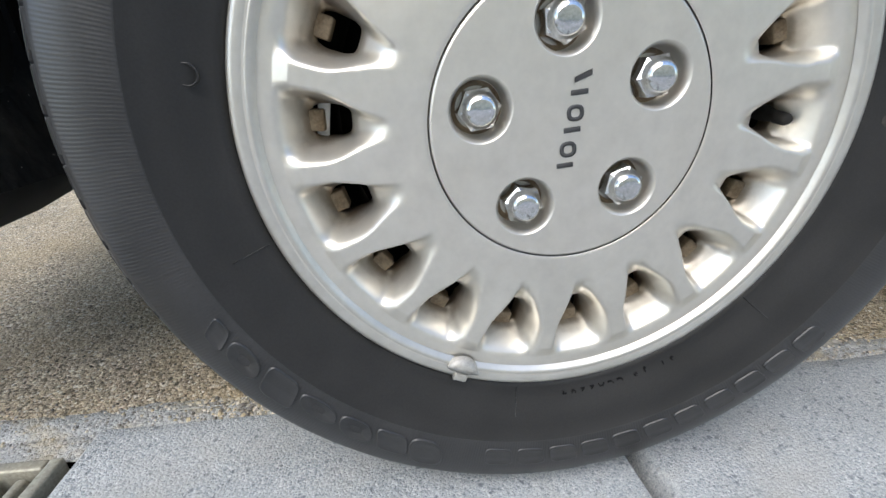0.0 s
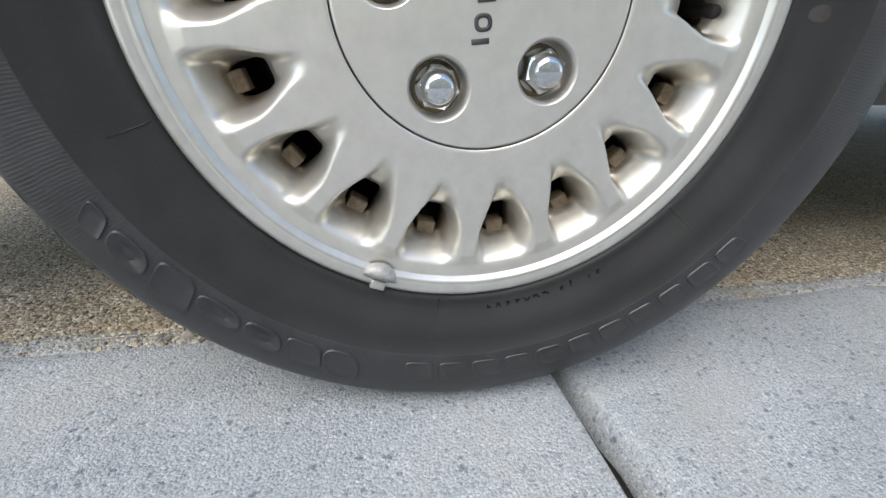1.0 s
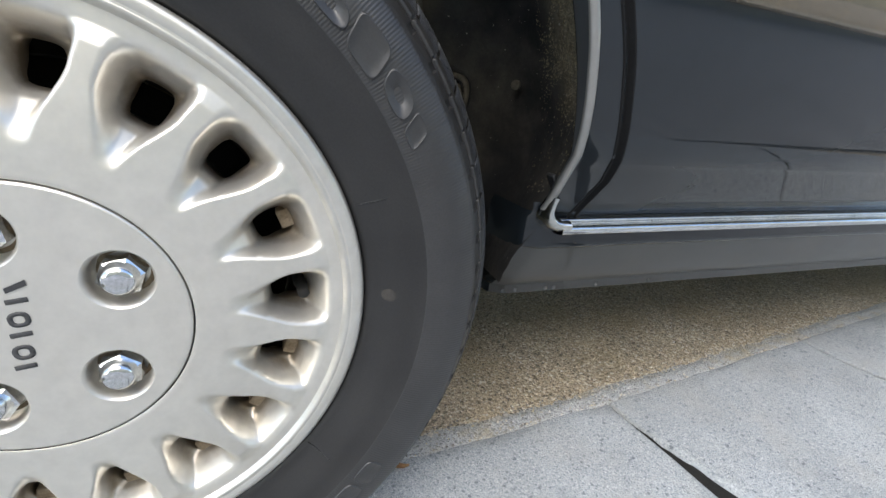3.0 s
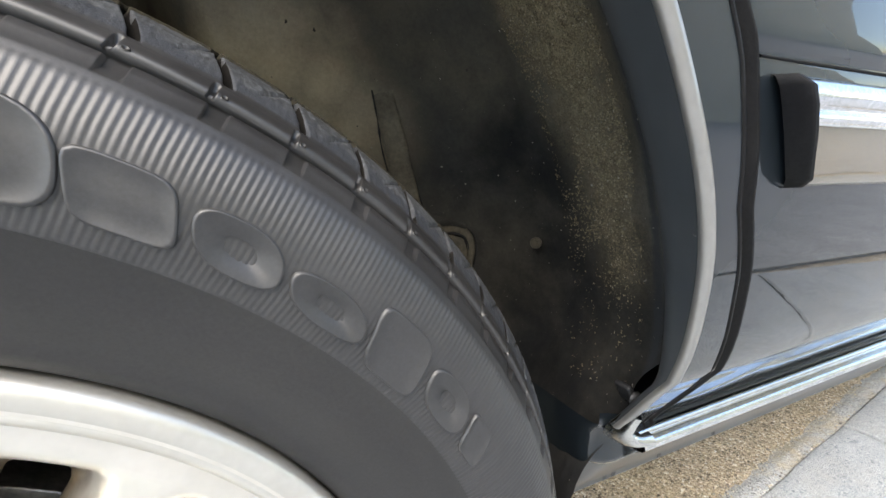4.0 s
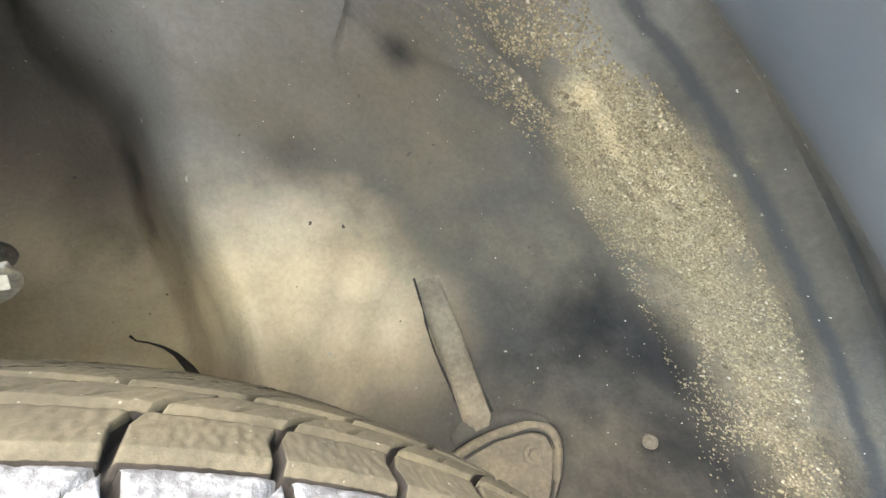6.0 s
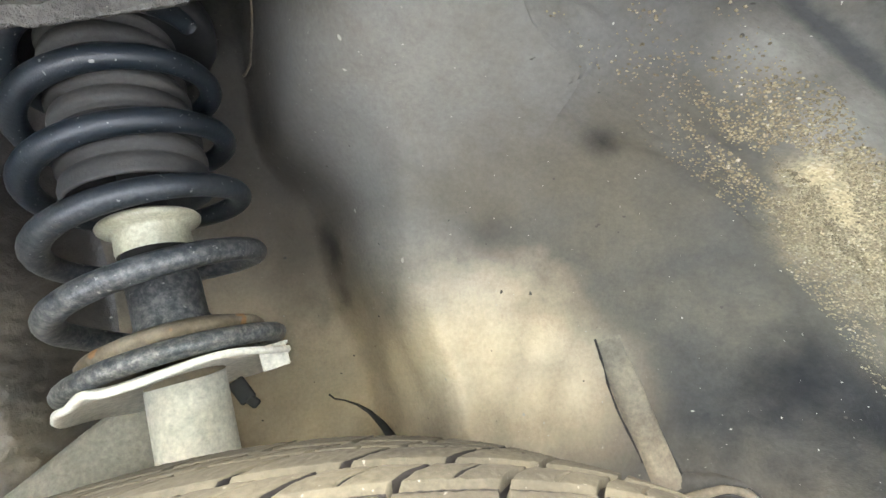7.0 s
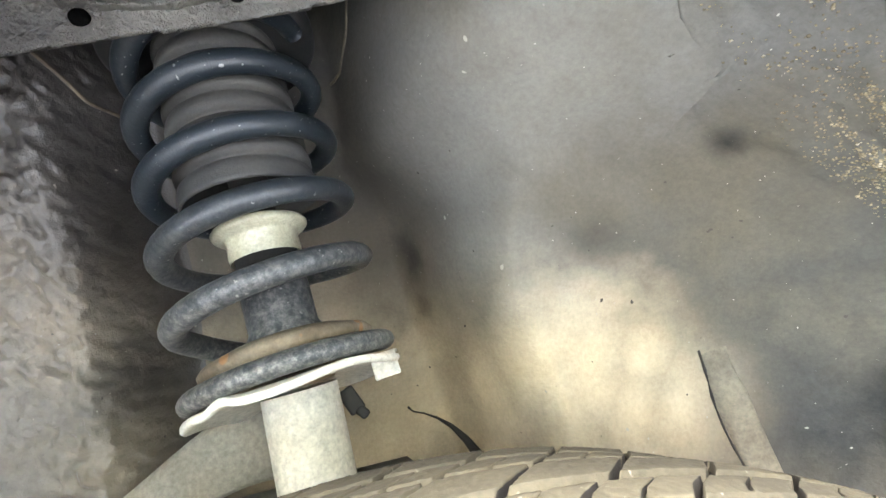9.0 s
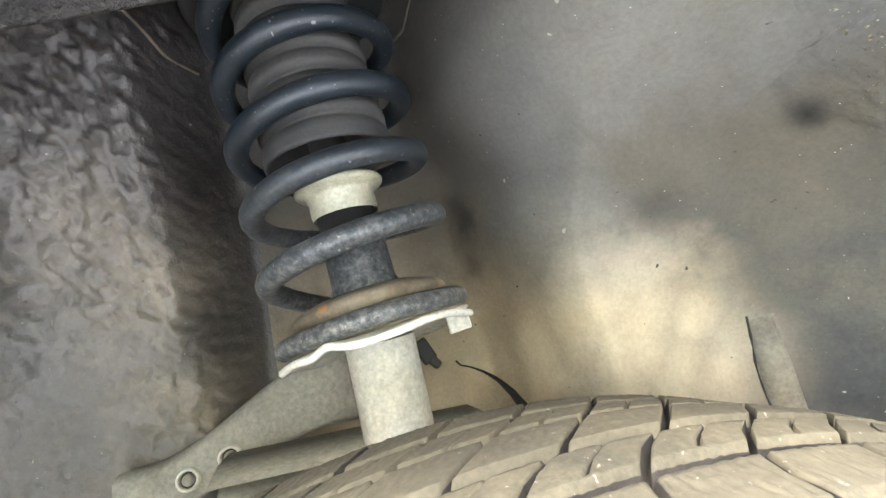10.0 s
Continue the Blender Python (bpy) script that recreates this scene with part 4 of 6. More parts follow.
# bright trim round the arch and the painted flange behind it
grid, flange, inner_lip = [], [], []
for i in range(221):
    phi = -6.5 + 188 * i / 220
    c, s = math.cos(radians(phi)), math.sin(radians(phi))
    r0 = lip_rho(phi)

    def at(dr, dy):
        x, z = (r0 + dr) * c, ARC_Z + (r0 + dr) * s
        return (x, body_y(r0 * c, ARC_Z + r0 * s) + dy, AX + z)

    grid.append([at(0.0064, 0.0008), at(0.0062, -0.0016), at(0.0046, -0.0032), at(0.0022, -0.0034), at(-0.0005, -0.0022), at(-0.0010, 0.0002), at(0.0002, 0.0022)])
    q = []
    for u, f in ((0.0, 0.0), (0.15, 0.03), (0.3, 0.05), (0.42, 0.08), (0.5, 0.11), (0.52, 0.125), (0.6, 0.22), (0.7, 0.40), (0.8, 0.63), (0.9, 0.85), (1.0, 1.0)):
        rr = r0 + (0.4055 - r0) * f
        y0 = body_y(r0 * c, ARC_Z + r0 * s) + 0.002
        yb = body_y(rr * c, ARC_Z + rr * s) + 0.006
        q.append((rr * c, max(yb, y0 + (0.012 - y0) * u) if u > 0 else y0, AX + ARC_Z + rr * s))
    rr = max(0.4075, r0 + 0.004)
    q.append((rr * c, max(0.016, body_y(rr * c, ARC_Z + rr * s) + 0.008), AX + ARC_Z + rr * s))
    flange.append(q[:6])
    inner_lip.append([(p[0] * 1.0005, p[1], p[2]) for p in q[4:]])
M_TRIM = worn("satin_bright_trim", (0.34, 0.333, 0.315), (0.30, 0.293, 0.277), 0.32, 0.7, big=10, fine=90, rel=0.0, dist=0.0002)
part("arch_trim", sheet(grid), M_TRIM, car, "satin silver trim round the wheel arch")
M_FLANGE = worn("blue_grey_inner_paint", (0.032, 0.037, 0.042), (0.052, 0.057, 0.061), 0.3, 0.0, coat=1.0, big=7, fine=60, rel=0.0, dist=0.0003, spots=((0.3, 0.3, 0.29), 170.0, 0.77))
part("arch_flange", sheet(flange), M_FLANGE, car, "blue-grey painted inner flange of the arch")
part("inner_lip", sheet(inner_lip), M_INNER, car, "dust-stained dark strip between flange and lining")

# door skin with its gap, moulding and crease
grid = []
zs = [0.0445 + (TOP - 0.0445) * k / 60 for k in range(61)]
zs = sorted(set(zs + [0.0885, 0.092, 0.0955, 0.263, 0.2645, 0.266, 0.269]))
for n in range(71):
    u = (n / 70) ** 1.6
    row = []
    for z in zs:
        x0 = gap_x(z) + 0.0040
        x = x0 + (1.36 - x0) * u
        a, b = body_pt(x, z), line_pt(x, z)
        k = smooth(0.0, 0.1, x - x0)
        row.append(tuple(a[o] + (b[o] - a[o]) * k for o in range(3)))
    grid.append(row)
lead = [[(p[0] + 0.0005 * j * j, p[1] + 0.004 * j, p[2]) for p in grid[0]] for j in (3, 2, 1)]
door = part("door", sheet(lead + grid), M_PAINT, car, "dark navy glossy front door")
seal = []
for k in range(66):
    z = 0.02 + (TOP - 0.02) * k / 65
    x = gap_x(z)
    seal.append([body_pt(x - 0.0056, z, -0.0004), body_pt(x - 0.0054, z, 0.0006), body_pt(x - 0.0034, z, 0.0004), body_pt(x - 0.0028, z, -0.003), body_pt(x + 0.0028, z, -0.003), body_pt(x + 0.0036, z, 0.0003), body_pt(x + 0.0050, z, 0.0006), body_pt(x + 0.0052, z, -0.0004)])
part("door_seal", sheet(seal), M_SEAL, car, "black rubber in the door gap")


def rear_panel(name, x0, x1, label):
    rows = [[line_pt(x0 + (x1 - x0) * k / 16, z) for z in zs] for k in range(17)]
    first = [(q[0] + 0.002, q[1] + 0.012, q[2]) for q in rows[0]]
    return part(name, sheet([first] + rows), M_PAINT, car, label)


rear_panel("rear_door", 1.366, 2.26, "dark navy glossy rear door")
rear_panel("rear_wing", 2.266, TAIL, "dark navy glossy rear wing")


def strip_along(x0, x1, prof, n=30, slant=0.0):
    """A trim strip along the body: prof holds (height on the section, how far it stands proud); slant leans its front end."""
    rows = []
    for i in range(n + 1):
        u = i / n
        row = []
        for h, p in prof:
            x = x0 + (x1 - x0) * u + slant * (0.258 - h) * (1 - u)
            z = h - fall(h) * (x - 0.4)
            row.append((x, body_y(x, h - 0.045 * (x - 0.4)) - p, AX + z))
        rows.append(row)
    return sheet(rows)


# bronze base colour holds the warm reflection of house and pavement
M_MOULD = worn("reflection_bronze_moulding", (0.26, 0.21, 0.14), (0.20, 0.165, 0.115), 0.16, 0.75, big=4, fine=700, rel=0.02, dist=0.0001, coat=0.8)
part("moulding", strip_along(0.3575, 1.42, [(0.2125, 0.0), (0.2128, 0.004), (0.2150, 0.0075), (0.226, 0.0095), (0.238, 0.0095)], slant=0.5), M_MOULD, door, "dark glossy side moulding")
part("moulding_chrome", strip_along(0.3565, 1.42, [(0.2380, 0.0092), (0.2385, 0.0115), (0.2415, 0.0125), (0.2440, 0.0112), (0.2448, 0.0098), (0.2460, 0.0115), (0.2500, 0.0128), (0.2545, 0.0112), (0.2570, 0.0075), (0.2580, 0.0)], slant=0.5), M_CHROME, door, "bright chrome band of the moulding")
cap = []
for i in range(9):
    u = i / 8
    row = []
    for h, p in [(0.2118, 0.0), (0.2122, 0.006), (0.216, 0.010), (0.235, 0.0125), (0.246, 0.0135), (0.253, 0.0132), (0.2575, 0.0085), (0.2585, 0.0)]:
        x = 0.3530 + 0.0052 * u + 0.5 * (0.258 - h)
        z = h - 0.045 * (x - 0.4)
        row.append((x, body_y(x, z) - p * math.sin(min(1.0, u * 1.6 + 0.15) * math.pi / 2), AX + z))
    cap.append(row)
part("moulding_end", sheet(cap), M_SEAL, door, "black rubber end cap of the moulding")
part("door_crease", strip_along(0.345, 1.42, [(0.2640, 0.0002), (0.2646, 0.0012), (0.2655, 0.0004), (0.2664, -0.002)]), M_SEAL, door)

# chrome sill trim with a wrapped front end, and the dusty sill under it
part("sill_trim", strip_along(0.386, 3.4, [(0.0398, -0.006), (0.0394, 0.004), (0.0384, 0.0078), (0.0368, 0.0086), (0.0354, 0.0074), (0.0346, 0.0072), (0.0338, 0.0088), (0.0326, 0.0130), (0.0302, 0.0168), (0.0274, 0.0184), (0.0250, 0.0178), (0.0238, 0.0150), (0.0232, 0.008), (0.0232, -0.006)], 40), M_CHROME, car, "polished chrome sill trim")
path = [(0.3702, 0.062, 0.0042), (0.3702, 0.0545, 0.0046), (0.3712, 0.0465, 0.0054), (0.3742, 0.0392, 0.0064), (0.3790, 0.0343, 0.0074), (0.3850, 0.0320, 0.0082), (0.3930, 0.0313, 0.0088)]
end = []
for i, (cx, cz, w) in enumerate(path):
    a, b = path[max(0, i - 1)], path[min(len(path) - 1, i + 1)]
    t = Vector((b[0] - a[0], b[1] - a[1])).normalized()
    row = []
    for v in (-1.0, -0.92, -0.7, -0.35, 0.0, 0.35, 0.7, 0.92, 1.0):
        x, z = cx - t.y * w * v, cz + t.x * w * v
        row.append((x, body_y(max(cx, 0.37), max(0.02, z)) + 0.006 - (0.0125 + 0.0125 * i / 6) * math.sqrt(max(0.0, 1 - v * v)), AX + z))
    end.append(row)
part("sill_trim_end", sheet(end), M_ELBOW, car, "rounded chrome end piece of the sill trim")


def sill_row(profile, x):
    return [(x, y - 0.07 * (x - 0.4) + 0.008 * (1 - smooth(0.364, 0.380, x)), AX + h - 0.008 * (x - 0.4)) for h, y in profile]


UPPER = [(0.052, 0.0335), (0.0435, 0.0335), (0.0405, 0.0350), (0.036, 0.0405), (0.020, 0.0425), (0.010, 0.0425), (0.006, 0.0435), (0.0035, 0.0455), (0.0028, 0.0485)]
LOWER = [(0.0036, 0.0482), (0.0, 0.0505), (-0.024, 0.065), (-0.048, 0.083), (-0.0585, 0.094), (-0.061, 0.099), (-0.0720, 0.1000), (-0.0720, 0.1035), (-0.061, 0.104), (-0.054, 0.16)]
along = [0.364 + 3.1 * (i / 70) ** 1.8 for i in range(71)]
part("sill", sheet([sill_row(UPPER, x) for x in along]), M_PAINT, car, "glossy dark navy upper strip of the sill")
part("sill_skirt", sheet([sill_row(LOWER, x) for x in along]), M_SILL, car, "dusty grey sill skirt with a spot-welded flange")
turn = []
for h, y in UPPER[1:] + LOWER[1:7]:
    p = sill_row([(h, y)], 0.364)[0]
    turn.append([p, (p[0] - 0.002, p[1] + 0.003, p[2]), (p[0] - 0.003, p[1] + 0.010, p[2]), (p[0] - 0.003, p[1] + 0.03, p[2]), (p[0] - 0.003, p[1] + 0.07, p[2])])
part("sill_return", sheet(turn), M_PAINT, car, "dark navy front return of the sill")
for x in (0.395, 0.41, 0.45, 0.461, 0.52, 0.60):
    part("weld_spot", moved(spun([(0.0, -0.0009), (0.0022, -0.0005), (0.003, 0.0005)], 14), Matrix.Translation((x - 0.018, 0.0998 - 0.07 * (x - 0.4), AX - 0.0665 - 0.008 * (x - 0.4))) @ Matrix.Rotation(radians(90), 4, "X")), M_SILL, car)
part("sill_screw", moved(spun([(0.0, -0.0022), (0.0022, -0.0018), (0.0032, 0.0)], 16), Matrix.Translation((0.418, 0.0412, AX + 0.012)) @ Matrix.Rotation(radians(90), 4, "X")), M_RUST, car, "small rusty screw in the sill")

# closed upper body: bonnet, far side and ends keep the light out of the wheel house
shell = []
for y, z in [(body_y(0, TOP) + 0.0, AX + TOP), (0.12, AX + 0.685), (0.8, AX + 0.72), (1.5, AX + 0.685), (1.68, AX + 0.63), (1.70, AX + 0.2), (1.62, AX - 0.06)]:
    shell.append([(x, y if y > 0.1 else body_y(x, TOP) , z) for x in [NOSE + (TAIL - NOSE) * k / 40 for k in range(41)]])
part("bonnet", sheet(shell), M_PAINT, car, "dark navy bonnet and far wing")
part("nose_panel", ([(NOSE, body_y(NOSE, 0.2), AX + TOP), (NOSE, body_y(NOSE, 0.2), AX - 0.06), (NOSE, 1.62, AX - 0.06), (NOSE, 1.7, AX + 0.63), (NOSE, 0.8, AX + 0.72)], [(0, 1, 2, 3, 4)]), M_PAINT, car)
part("tail_panel", ([(TAIL, -0.19, AX + TOP), (TAIL, -0.12, AX - 0.08), (TAIL, 1.62, AX - 0.06), (TAIL, 1.7, AX + 0.63), (TAIL, 0.8, AX + 0.72)], [(0, 1, 2, 3, 4)]), M_PAINT, car, "dark navy tail panel")
floorpan = sheet([[(x, y, AX - 0.055 + 0.02 * noise.noise((x * 4, y * 4, 2))) for y in [0.10 + 1.52 * j / 24 for j in range(25)]] for x in [0.345 + 3.19 * i / 40 for i in range(41)]])
part("floorpan", floorpan, M_DARK, car, "dark underbody panel")
pan2 = sheet([[(x, y, AX - 0.03 + 0.015 * noise.noise((x * 4, y * 4, 2))) for y in [0.42 + 1.2 * j / 20 for j in range(21)]] for x in [-0.83 + 1.27 * i / 20 for i in range(21)]])
part("engine_tray", pan2, M_DARK, car, "dark engine undertray")

# black front corner ahead of the wheel
corner = []
for j in range(15):
    u = j / 14
    z = -0.082 + 0.34 * u
    row = []
    for x, y in [(-0.80, 0.02), (-0.60, 0.035), (-0.51, 0.047), (-0.445, 0.06), (-0.416, 0.072), (-0.406, 0.085), (-0.406, 0.11), (-0.41, 0.16), (-0.43, 0.24), (-0.46, 0.42)]:
        k = 1 - smooth(0.0, 0.11, u)
        row.append((x - 0.03 * k * k, y, AX + z))
    corner.append(row)
part("front_corner", sheet(corner), M_PLASTIC, car, "black plastic lower corner of the front bumper")

# ---- wheel house ----
def arch_rho(phi, y):
    base = lerp_table(y, [-0.01, 0.006, 0.02, 0.028, 0.036, 0.05, 0.10, 0.15, 0.175], [0.404, 0.4065, 0.408, 0.4045, 0.405, 0.410, 0.413, 0.413, 0.409])
    return base + 0.016 * smooth(45, 75, phi) * (1 - smooth(120, 150, phi)) - 0.046 * (1 - smooth(-19, 4, phi))


def dust_shade_mat(name, grey, tan, pale, dark, tan_at, pale_at, dark_at, grit_at, rel, dist, fine, rib=False, lump=2.5, recess_shade=None):
    """Undercoat with blown-in tan and pale dust, dark patches and a band of coarse golden grit; each given as (place,
    radius). The spots also put highlights and shade into the colour.
    """
    m = bpy.data.materials.new(name)
    nt, lk, b = nodes_of(m)
    v = coords(nt)
    nb, nf, nm = noise_tex(nt, lk, 9.0, 6, 0.6, v), noise_tex(nt, lk, fine, 4, 0.7, v), noise_tex(nt, lk, 30.0, 6, 0.7, v)

    def math_node(op, a, bb, cc=None):
        n = nt.new("ShaderNodeMath")
        n.operation = op
        for sock, val in zip(n.inputs, (a, bb, cc)):
            if isinstance(val, (int, float)):
                sock.default_value = val
            elif val is not None:
                lk.new(val, sock)
        return n.outputs[0]

    wob = math_node("ADD", math_node("MULTIPLY", nb.outputs["Fac"], 3.2), math_node("MULTIPLY", nm.outputs["Fac"], 1.6))
    soft_wob = math_node("ADD", math_node("MULTIPLY", nb.outputs["Fac"], 1.4), math_node("MULTIPLY", nm.outputs["Fac"], 1.1))

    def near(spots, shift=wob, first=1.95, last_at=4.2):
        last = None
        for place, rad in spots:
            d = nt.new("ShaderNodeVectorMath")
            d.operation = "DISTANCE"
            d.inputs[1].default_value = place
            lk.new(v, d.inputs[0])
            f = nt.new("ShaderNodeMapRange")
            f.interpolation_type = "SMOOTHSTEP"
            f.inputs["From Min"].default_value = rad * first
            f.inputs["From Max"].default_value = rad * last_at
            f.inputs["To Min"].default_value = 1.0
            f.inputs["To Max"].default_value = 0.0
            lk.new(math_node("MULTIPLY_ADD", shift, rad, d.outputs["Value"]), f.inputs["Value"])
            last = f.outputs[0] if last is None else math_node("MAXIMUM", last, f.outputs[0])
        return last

    st = ramp(nt, lk, nm.outputs["Fac"], [(0.3, 0.86), (0.7, 1.12)])
    tone = ramp(nt, lk, nb.outputs["Fac"], [(0.35, grey[0]), (0.65, grey[1])])
    col = blend(nt, lk, 1.0, tone.outputs["Color"], st.outputs["Color"], "MULTIPLY")
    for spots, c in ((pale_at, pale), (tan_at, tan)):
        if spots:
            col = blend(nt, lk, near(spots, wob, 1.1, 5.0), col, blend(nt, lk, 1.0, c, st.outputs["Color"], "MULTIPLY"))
    relief_in = [(nf.outputs["Fac"], rel, dist), (nm.outputs["Fac"], min(1.0, rel * 1.4), dist * lump)]
    g = ramp(nt, lk, nf.outputs["Fac"], [(0.3, 0.88), (0.7, 1.1)])
    col = blend(nt, lk, 1.0, col, g.outputs["Color"], "MULTIPLY")
    if grit_at:
        warp = noise_tex(nt, lk, 500.0, 2, 0.5, v)
        vm = nt.new("ShaderNodeVectorMath")
        vm.operation = "MULTIPLY_ADD"
        vm.inputs[1].default_value = (0.0022,) * 3
        lk.new(warp.outputs["Color"], vm.inputs[0])
        lk.new(v, vm.inputs[2])
        vo = nt.new("ShaderNodeTexVoronoi")
        vo.inputs["Scale"].default_value = 950.0
        lk.new(vm.outputs[0], vo.inputs["Vector"])
        sep_c = nt.new("ShaderNodeSeparateColor")
        lk.new(vo.outputs["Color"], sep_c.inputs["Color"])
        gn = noise_tex(nt, lk, 90.0, 4, 0.7, v)
        gc = ramp(nt, lk, math_node("MULTIPLY_ADD", gn.outputs["Fac"], 0.85, math_node("MULTIPLY", sep_c.outputs[0], 0.44)), [(0.36, (0.15, 0.126, 0.083)), (0.62, (0.28, 0.232, 0.142)), (0.82, (0.36, 0.30, 0.19)), (0.97, (0.42, 0.375, 0.28))])
        gm = near(grit_at)
        col = blend(nt, lk, gm, col, gc.outputs["Color"])
        relief_in.append((math_node("MULTIPLY", sep_c.outputs[1], gm), 0.7, 0.0012))
    # brown spots that paint the recess's shade into the colour
    if recess_shade:
        col = blend(nt, lk, near(recess_shade[1], wob, 1.1, 5.0), col, blend(nt, lk, 1.0, recess_shade[0], st.outputs["Color"], "MULTIPLY"))
    # dark spots, most of them shade painted into the colour
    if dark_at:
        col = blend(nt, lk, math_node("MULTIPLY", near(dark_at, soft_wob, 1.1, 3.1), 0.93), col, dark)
    if rib:
        sep = nt.new("ShaderNodeSeparateXYZ")
        lk.new(v, sep.inputs[0])
        off = math_node("ABSOLUTE", math_node("ADD", math_node("MULTIPLY_ADD", nm.outputs["Fac"], 0.012, sep.outputs["Y"]), -0.039), 0.0)
        band = ramp(nt, lk, math_node("MULTIPLY", off, 100.0), [(0.15, 0.8), (0.55, 0.0)])
        col = blend(nt, lk, band.outputs["Color"], col, (0.028, 0.031, 0.034))
    for scale, cut, c in ((430.0, 0.785, (0.30, 0.285, 0.25)), (190.0, 0.785, (0.045, 0.041, 0.035)), (120.0, 0.80, (0.28, 0.265, 0.23))):
        ns = noise_tex(nt, lk, scale, 1, 0.4, v)
        fs = ramp(nt, lk, ns.outputs["Fac"], [(cut, 0.0), (cut + 0.03, 1.0)])
        col = blend(nt, lk, fs.outputs["Color"], col, c)
    lk.new(col, b.inputs["Base Color"])
    b.inputs["Roughness"].default_value = 0.85
    b.inputs["Specular IOR Level"].default_value = 0.15
    bump(nt, lk, b, relief_in)
    return m


# tan dust, spread into the recess as well to brighten it by colour
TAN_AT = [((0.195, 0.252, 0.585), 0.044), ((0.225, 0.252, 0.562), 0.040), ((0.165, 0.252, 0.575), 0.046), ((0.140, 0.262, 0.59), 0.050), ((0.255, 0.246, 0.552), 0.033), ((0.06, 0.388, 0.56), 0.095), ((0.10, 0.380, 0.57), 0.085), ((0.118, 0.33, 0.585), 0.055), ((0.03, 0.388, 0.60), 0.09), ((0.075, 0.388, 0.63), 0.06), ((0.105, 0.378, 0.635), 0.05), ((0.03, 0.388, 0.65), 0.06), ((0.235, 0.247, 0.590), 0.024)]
# pale dust and the highlight along the wall's ridge, painted in
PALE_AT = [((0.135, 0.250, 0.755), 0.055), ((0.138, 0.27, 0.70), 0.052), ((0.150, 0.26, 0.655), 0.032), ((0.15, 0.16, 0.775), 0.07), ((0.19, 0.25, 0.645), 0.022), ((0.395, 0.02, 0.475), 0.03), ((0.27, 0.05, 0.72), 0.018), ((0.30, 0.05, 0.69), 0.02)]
# mostly painted shade: low lining and hollows by the strut; some dark undercoat
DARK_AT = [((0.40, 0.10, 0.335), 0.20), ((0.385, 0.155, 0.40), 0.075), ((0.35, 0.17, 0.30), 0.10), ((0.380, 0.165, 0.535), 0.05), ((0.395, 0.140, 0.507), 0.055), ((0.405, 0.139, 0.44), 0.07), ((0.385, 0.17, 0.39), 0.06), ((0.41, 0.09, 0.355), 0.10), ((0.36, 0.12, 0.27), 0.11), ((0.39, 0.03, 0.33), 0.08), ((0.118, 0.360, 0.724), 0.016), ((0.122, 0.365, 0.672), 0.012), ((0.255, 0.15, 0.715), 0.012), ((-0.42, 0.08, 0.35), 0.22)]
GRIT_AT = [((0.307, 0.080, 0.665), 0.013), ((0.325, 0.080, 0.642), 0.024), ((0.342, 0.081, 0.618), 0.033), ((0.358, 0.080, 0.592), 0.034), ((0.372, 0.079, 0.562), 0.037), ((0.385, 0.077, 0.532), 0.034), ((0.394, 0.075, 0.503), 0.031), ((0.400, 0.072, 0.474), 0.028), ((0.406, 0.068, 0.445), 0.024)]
# brown tones in the strut's recess stand for shade
M_WALL = dust_shade_mat("dusty_shaded_wheel_house", ((0.046, 0.047, 0.046), (0.078, 0.071, 0.056)), (0.63, 0.51, 0.345), (0.225, 0.22, 0.20), (0.0045, 0.0055, 0.0075), TAN_AT, PALE_AT, DARK_AT, GRIT_AT, 0.42, 0.0011, 300.0, rib=True, recess_shade=((0.030, 0.027, 0.022), [((0.09, 0.33, 0.79), 0.07), ((0.08, 0.375, 0.72), 0.07), ((0.105, 0.36, 0.70), 0.045), ((0.205, 0.225, 0.69), 0.014)]))
# dark spots here paint the shade of the gap beside the spring
M_LUMPY = dust_shade_mat("lumpy_sealed_wall", ((0.037, 0.034, 0.032), (0.060, 0.055, 0.050)), (0.24, 0.20, 0.15), (0.13, 0.122, 0.11), (0.02, 0.018, 0.016), [((-0.125, 0.30, 0.695), 0.045), ((-0.115, 0.33, 0.60), 0.04)], [((-0.16, 0.31, 0.61), 0.08), ((-0.18, 0.33, 0.55), 0.12)], [((-0.085, 0.33, 0.66), 0.03), ((-0.09, 0.31, 0.76), 0.05)], [], 0.35, 0.0015, 150.0, lump=5.0)
M_LUMPY.node_tree.nodes["Principled BSDF"].inputs["Specular IOR Level"].default_value = 0.4
M_LUMPY.node_tree.nodes["Principled BSDF"].inputs["Roughness"].default_value = 0.42


